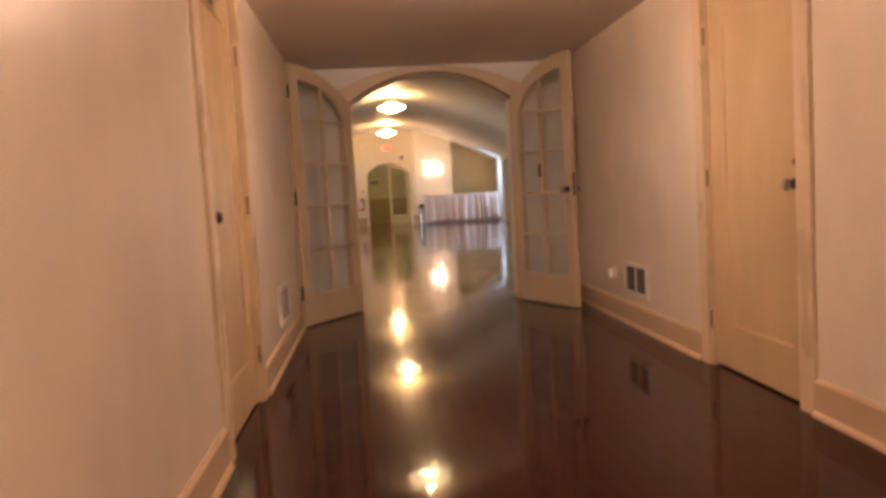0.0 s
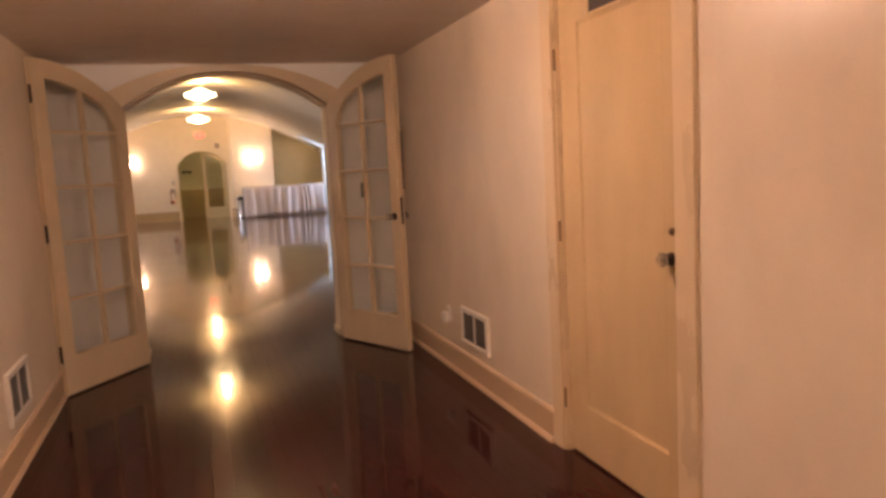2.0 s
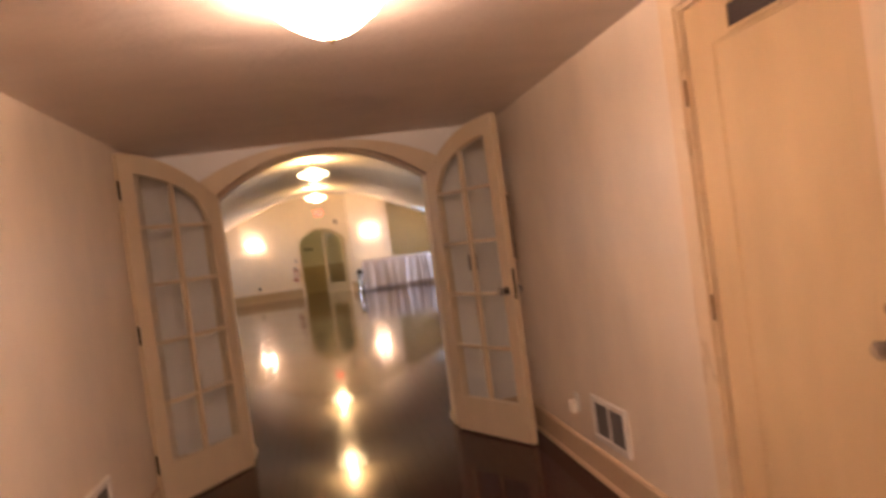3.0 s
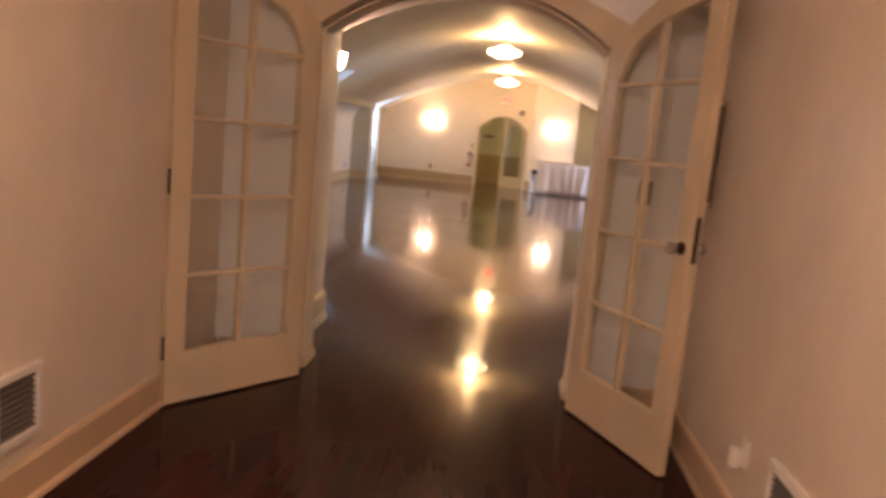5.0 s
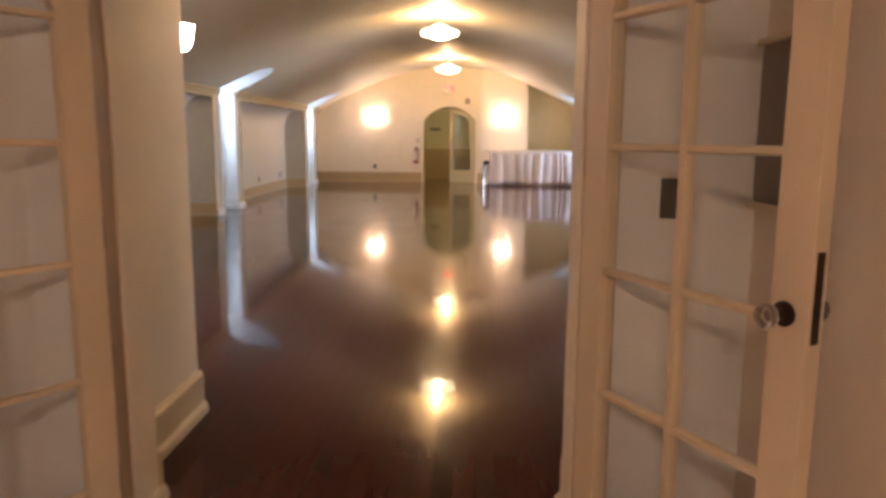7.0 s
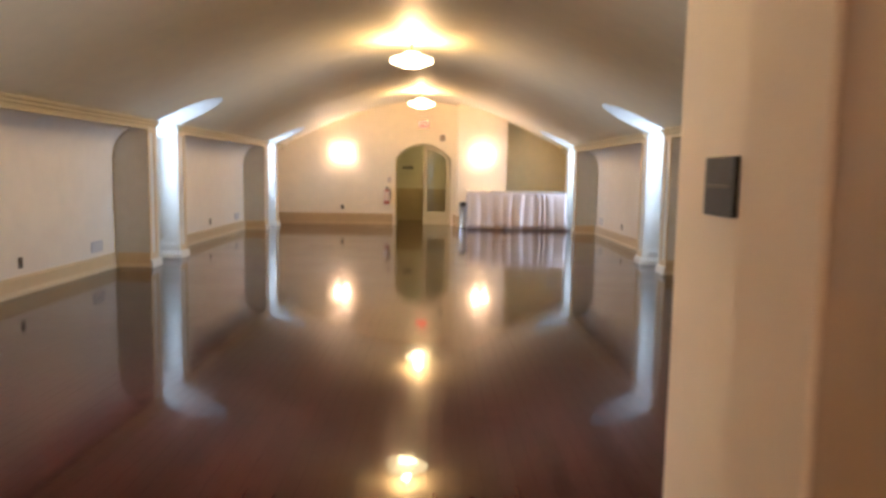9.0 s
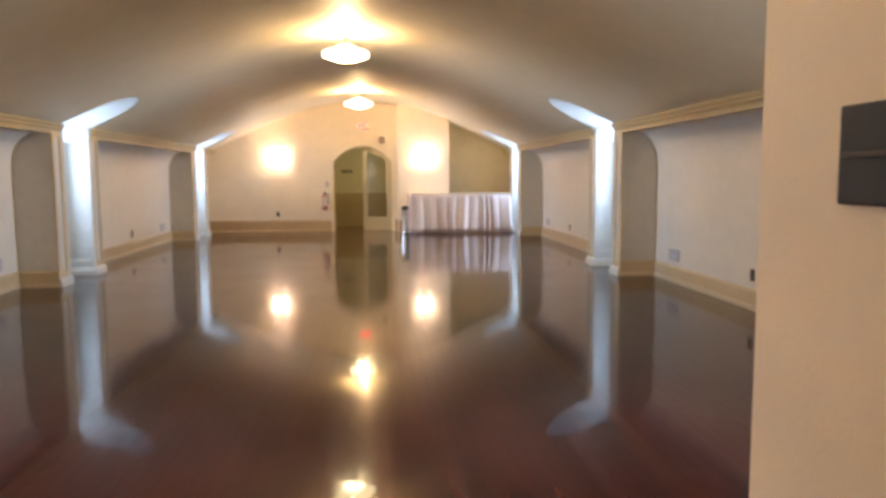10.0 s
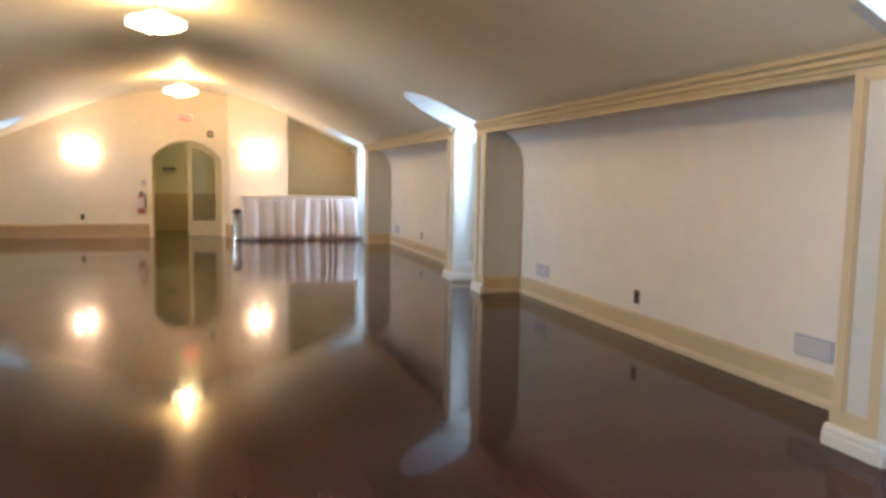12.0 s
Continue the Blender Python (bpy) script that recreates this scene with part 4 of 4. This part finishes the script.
# ---------------------------------------------------------------- hall lamps and sconces
def hall_lamp(y):
    z = vault_z(0)
    ob = thing("ceiling_light", (CX, y, z), "lit scalloped glass ceiling light on the vault", "lamp", "hall ceiling lights")
    bm = lathe(bmesh.new(), [(0.001, 0.0), (0.075, -0.002), (0.075, -0.02), (0.02, -0.035), (0.014, -0.05), (0.014, -0.25), (0.001, -0.25)], steps=20)
    part("stem", bm, M_BRASS, ob, smooth=True)
    bm = bmesh.new()
    prof = [(0.095, -0.172), (0.115, -0.192), (0.16, -0.215), (0.235, -0.240), (0.285, -0.252), (0.290, -0.262), (0.290, -0.318), (0.28, -0.328), (0.20, -0.352), (0.13, -0.358)]
    rings = []
    for r, h in prof:
        rings.append([bm.verts.new((r * (1 + 0.035 * math.cos(8 * a)) * math.cos(a), r * (1 + 0.035 * math.cos(8 * a)) * math.sin(a), h))
                      for a in [2 * math.pi * k / 64 for k in range(64)]])
    for a, b in zip(rings, rings[1:]):
        for k in range(64):
            bm.faces.new((a[k], a[(k + 1) % 64], b[(k + 1) % 64], b[k]))
    part("shade", bm, M_LAMP, ob, "lit scalloped glass shade", smooth=True)
    bm = lathe(bmesh.new(), [(0.02, -0.340), (0.128, -0.345), (0.132, -0.362), (0.112, -0.376), (0.07, -0.383), (0.02, -0.385)], steps=40)
    part("bowl", bm, M_LAMPCORE, ob, "bright lower glass bowl", smooth=True)
    bm = lathe(bmesh.new(), [(0.001, -0.383), (0.022, -0.386), (0.018, -0.397), (0.006, -0.405), (0.001, -0.406)], steps=16)
    part("finial", bm, M_BRASS, ob, smooth=True)


for y in LAMPS_Y:
    hall_lamp(y)


def sconce(at, turn, label):
    ob = thing("wall_sconce", at, label, "sconce", "hall wall sconces", turn)
    bm = lathe(bmesh.new(), [(0.001, -0.015), (0.045, -0.013), (0.06, -0.004), (0.06, 0.0), (0.001, 0.0)], axis="y", steps=24)
    part("back_plate", bm, M_BRASS, ob, smooth=True)
    bm = lathe(bmesh.new(), [(0.001, -0.10), (0.008, -0.095), (0.014, -0.08), (0.008, -0.065), (0.012, -0.05), (0.001, -0.04)], at=(0, -0.03, 0), steps=16)
    part("finial", bm, M_DARK, ob, smooth=True)
    for s in (-1, 1):
        bm = bmesh.new()
        pts = [(0, -0.012, -0.01), (s * 0.04, -0.06, -0.045), (s * 0.09, -0.09, -0.035), (s * 0.12, -0.10, 0.0)]
        for a, b in zip(pts, pts[1:]):
            v = Vector(b) - Vector(a)
            bmesh.ops.create_cone(bm, cap_ends=True, segments=8, radius1=0.007, radius2=0.007, depth=v.length * 1.05,
                                  matrix=Matrix.Translation((Vector(a) + Vector(b)) / 2) @ v.to_track_quat("Z", "Y").to_matrix().to_4x4())
        arm = part("arm", bm, M_BRASS, ob, smooth=True)
        bm = lathe(bmesh.new(), [(0.012, 0.0), (0.042, 0.006), (0.060, 0.026), (0.068, 0.06), (0.074, 0.10), (0.079, 0.118), (0.070, 0.115), (0.056, 0.065), (0.03, 0.018)],
                   at=(s * 0.12, -0.10, 0.0), steps=32, ripple=0.03, lobes=8)
        part("shade", bm, M_SCONCE, arm, "lit fluted glass shade", smooth=True)
    return ob


sconce((-2.26, HALL_Y1, 1.76), 0, "lit brass wall sconce with two glass shades")
sconce((1.39, BREAST_Y, 1.76), 0, "lit brass wall sconce on the chimney breast")
sconce((-1.207, HALL_Y0, 1.72), 180, "lit brass wall sconce beside the arched passage")

# ---------------------------------------------------------------- far wall fittings
sign = thing("exit_sign", (-0.13, HALL_Y1, 2.575), "lit red and white exit sign above the doorway", "exit sign")
bm = bmesh.new()
box(bm, -0.155, -0.05, 0, 0.155, 0, 0.18, 0.006)
part("housing", bm, M_WHITE, sign)
bm = bmesh.new()
box(bm, -0.14, -0.054, 0.012, 0.14, -0.0505, 0.168)
part("face", bm, M_EXITBOX, sign, "glowing red face")
txt = bpy.data.curves.new("letters", "FONT")
txt.body, txt.size, txt.align_x, txt.extrude = "EXIT", 0.125, "CENTER", 0.002
tob = bpy.data.objects.new("letters", txt)
scene.collection.objects.link(tob)
me = bpy.data.meshes.new_from_object(tob)
bpy.data.objects.remove(tob)
me.materials.clear()
me.materials.append(M_EXITRED)
letters = new("letters", me)
letters.parent = sign
letters.matrix_local = pose(0, -0.0565, 0.045, 90, 0, 0)
letters["label"] = "pale glowing letters"

wall_plate("door_chime", (0.37, HALL_Y1, 2.31), "-y", 0.12, 0.14, M_DARK, "small dark framed alarm box on the wall", "alarm box",
                 slots=((0, 0, 0.07, 0.08),), slotmat=M_PAPER, d=0.04)
wall_plate("notice_plate", (-1.03, HALL_Y1, 1.20), "-y", 0.10, 0.15, M_PAPER, "small pale notice plate above the extinguisher", "notice",
           slots=((0, 0.02, 0.06, 0.02), (0, -0.02, 0.06, 0.02)), slotmat=M_GREYV)
wall_plate("wall_outlet", (-2.27, HALL_Y1, 0.46), "-y", 0.075, 0.12, M_BROWN, "brown outlet plate on the end wall", "outlet", "hall outlets",
           slots=((0, 0.025, 0.034, 0.03), (0, -0.025, 0.034, 0.03)), slotmat=M_BLACK)

ext = thing("fire_extinguisher", (-1.09, HALL_Y1 - 0.09, 0.55), "red fire extinguisher with a pale label on a wall hook", "extinguisher")
bm = lathe(bmesh.new(), [(0.06, 0.0), (0.075, 0.008), (0.08, 0.03), (0.08, 0.347), (0.07, 0.365), (0.035, 0.385), (0.022, 0.40), (0.001, 0.401)], steps=28)
part("cylinder", bm, M_RED, ext, smooth=True)
bm = bmesh.new()
for k in range(10):
    a0, a1 = math.radians(180 + 18 * k), math.radians(180 + 18 * (k + 1))
    vs = [bm.verts.new((0.0815 * math.cos(a), 0.0815 * math.sin(a), z)) for a, z in ((a0, 0.10), (a1, 0.10), (a1, 0.345), (a0, 0.345))]
    bm.faces.new(vs)
part("label_wrap", bm, M_PAPER, ext, "pale paper label")
bm = bmesh.new()
box(bm, -0.02, -0.02, 0.40, 0.02, 0.02, 0.44, 0.004)
box(bm, -0.018, -0.10, 0.435, 0.018, 0.03, 0.447, 0.003)
box(bm, -0.015, -0.09, 0.455, 0.015, 0.03, 0.467, 0.003)
part("valve", bm, M_BLACK, ext)
bm = bmesh.new()
lathe(bm, [(0.010, 0.12), (0.010, 0.40), (0.012, 0.41)], at=(0.095, 0, 0), steps=10)
box(bm, 0.02, -0.008, 0.412, 0.10, 0.008, 0.428, 0.003)
part("hose", bm, M_BLACK, ext)
bm = bmesh.new()
box(bm, -0.02, 0.03, 0.33, 0.02, 0.09, 0.345)
box(bm, -0.03, 0.082, 0.25, 0.03, 0.09, 0.45)
part("bracket", bm, M_DARK, ext)


# ---------------------------------------------------------------- bar table and bin
bar = thing("bar_table", (2.25, 23.93, 0), "tall bar table with a pleated pinkish satin skirt", "table")
bm = bmesh.new()
box(bm, -1.24, -0.28, 0.935, 1.24, 0.24, 0.965, 0.006)
part("tabletop", bm, M_CLOTH, bar, "cream cloth covered top")
bm = bmesh.new()
rng = random.Random(4)
W, D = 1.225, 0.265
path = []
k = 0
while k * 0.012 < 2 * W:
    path.append((-W + k * 0.012, -D, 0, -1))
    k += 1
side_pts = [(-W, 0.22 - j * 0.012, -1, 0) for j in range(int((0.22 + D) / 0.012))]
right_pts = [(W, -D + j * 0.012, 1, 0) for j in range(int((0.22 + D) / 0.012))]
full = side_pts + path + right_pts
phase, amp, rows = 0.0, [], []
for p in full:
    if len(amp) % 9 == 0:
        pace, swell = rng.choice((0.25, 0.45, 0.8, 1.5)), rng.choice((0.15, 0.4, 0.9, 1.5))
    phase += 0.012 * (2 * math.pi / 0.17) * pace
    soft = swell if not amp else soft * 0.85 + swell * 0.15
    amp.append(soft * math.sin(phase))
levels = [0.012, 0.15, 0.35, 0.55, 0.75, 0.88, 0.932]
for li, z in enumerate(levels):
    fall = 1 - li / (len(levels) - 1)
    row = []
    for i, (x, y, nx, ny) in enumerate(full):
        j = min(len(amp) - 1, max(0, i + int(2.5 * math.sin(i * 0.05 + li * 0.7))))
        o = (0.006 + 0.021 * fall) * amp[j] + 0.05 * fall + 0.026 * math.sin(i * 0.083 + 2 + li * 0.25 + 1.3 * math.sin(i * 0.021)) * fall
        row.append(bm.verts.new((x + nx * o, y + ny * o, z)))
    rows.append(row)
for a, b in zip(rows, rows[1:]):
    for i in range(len(a) - 1):
        bm.faces.new((a[i], a[i + 1], b[i + 1], b[i]))
part("skirt", bm, M_SATIN, bar, "pleated pinkish satin skirt", smooth=True).modifiers.new("thick", "SOLIDIFY").thickness = 0.003
for x in (-1.15, 1.15):
    for y in (-0.2, 0.18):
        bm = bmesh.new()
        box(bm, x - 0.02, y - 0.02, 0, x + 0.02, y + 0.02, 0.935, 0.003)
        part("leg", bm, M_DARK, bar)

can = thing("litter_bin", (0.905, 23.80, 0), "slim chrome litter bin with a black lid", "bin")
bm = lathe(bmesh.new(), [(0.085, 0.0), (0.09, 0.01), (0.09, 0.03), (0.088, 0.035), (0.092, 0.58), (0.094, 0.60), (0.001, 0.60)], steps=32)
part("body", bm, M_CHROME, can, smooth=True)
bm = lathe(bmesh.new(), [(0.097, 0.585), (0.099, 0.60), (0.097, 0.63), (0.08, 0.66), (0.04, 0.68), (0.001, 0.685)], steps=32)
part("lid", bm, M_BLACK, can, "black domed lid", smooth=True)
bm = bmesh.new()
box(bm, -0.06, -0.101, 0.60, 0.06, -0.085, 0.635, 0.004)
part("flap", bm, M_DARK, can)

# ---------------------------------------------------------------- knee wall plates
for side, ys_out, ys_gr in ((-1, (13.43, 20.04), (15.2, 21.96)), (1, (13.19, 20.17), (15.13, 22.02, 11.18))):
    x = CX + side * KNEE
    normal = "-x" if side > 0 else "x"
    for y in ys_out:
        wall_plate("wall_outlet", (x, y, 0.355), normal, 0.078, 0.122, M_BROWN, "brown outlet plate on the knee wall", "outlet", "hall outlets",
                   slots=((0, 0.027, 0.036, 0.032), (0, -0.027, 0.036, 0.032)), slotmat=M_BLACK)
    for y in ys_gr:
        wall_plate("wall_vent", (x, y, 0.35), normal, 0.31, 0.14, M_GREYV, "pale blue-grey vent plate low on the knee wall", "vent", "hall vents",
                   slots=[(0, -0.045 + 0.0225 * k, 0.27, 0.007) for k in range(5)], slotmat=M_WHITE, d=0.012)

# ---------------------------------------------------------------- boards of the floor
bm = bmesh.new()
box(bm, CX - 5.4, COR_Y0 - 0.3, -0.16, CX + 5.4, 27.2, -0.022)
ground_floor = structure("floor", bm, M_UNDER, "dark reddish brown varnished board floor", "floor")
BOARD = 0.083
rng = random.Random(11)
shared, far_boards = {}, []


def board_mesh(length, kind):
    key = (round(length, 3), kind)
    if key not in shared:
        r2 = random.Random(kind * 77 + 5)
        h, l = BOARD / 2 - 0.00025, length / 2 - 0.0003
        t = [r2.uniform(-0.00007, 0.00007) for _ in range(4)]
        e = 0.0002
        vs = [(-h, -l, -0.02), (h, -l, -0.02), (h, l, -0.02), (-h, l, -0.02),
              (-h, -l, -e), (h, -l, -e), (h, l, -e), (-h, l, -e),
              (-h + e, -l + e, t[0]), (h - e, -l + e, t[1]), (h - e, l - e, t[2]), (-h + e, l - e, t[3])]
        fs = [(0, 1, 5, 4), (1, 2, 6, 5), (2, 3, 7, 6), (3, 0, 4, 7), (4, 5, 9, 8), (5, 6, 10, 9), (6, 7, 11, 10), (7, 4, 8, 11), (8, 9, 10, 11)]
        shared[key] = (vs, fs)
    return key, shared[key]


LENGTHS = (1.2, 1.6, 2.0, 2.4, 2.8)
meshes, single = {}, 0
x = CX - 5.2
while x < CX + 5.2:
    c = x + BOARD / 2
    y0 = COR_Y0 - 0.1 if COR_L - 0.1 < c < COR_R + 0.1 else 6.6
    y = y0
    first = True
    while y < 27.0:
        length = rng.choice(LENGTHS) if not first else rng.choice((0.5, 0.9, 1.3, 1.7))
        first = False
        kind = rng.randrange(7)
        mid = y + length / 2
        key, (vs, fs) = board_mesh(length, kind)
        if 2.2 < mid < 11.5 and abs(c + 0.1) < 1.75 and single < 300:
            if key not in meshes:
                me = bpy.data.meshes.new("board")
                me.from_pydata(vs, [], fs)
                me.materials.append(M_FLOOR_O)
                meshes[key] = me
            ob = new("board", meshes[key])
            ob.parent = ground_floor
            ob.location = (c, mid, 0)
            single += 1
        else:
            far_boards.append((c, mid, vs, fs))
        y += length
    x += BOARD
allv, allf = [], []
for c, mid, vs, fs in far_boards:
    b = len(allv)
    allv += [(v[0] + c, v[1] + mid, v[2]) for v in vs]
    allf += [tuple(i + b for i in f) for f in fs]
me = bpy.data.meshes.new("board_field")
me.from_pydata(allv, [], allf)
me.materials.append(M_FLOOR_I)
field = new("board_field", me)
field.parent = ground_floor
tagged(field, kind="stuff")
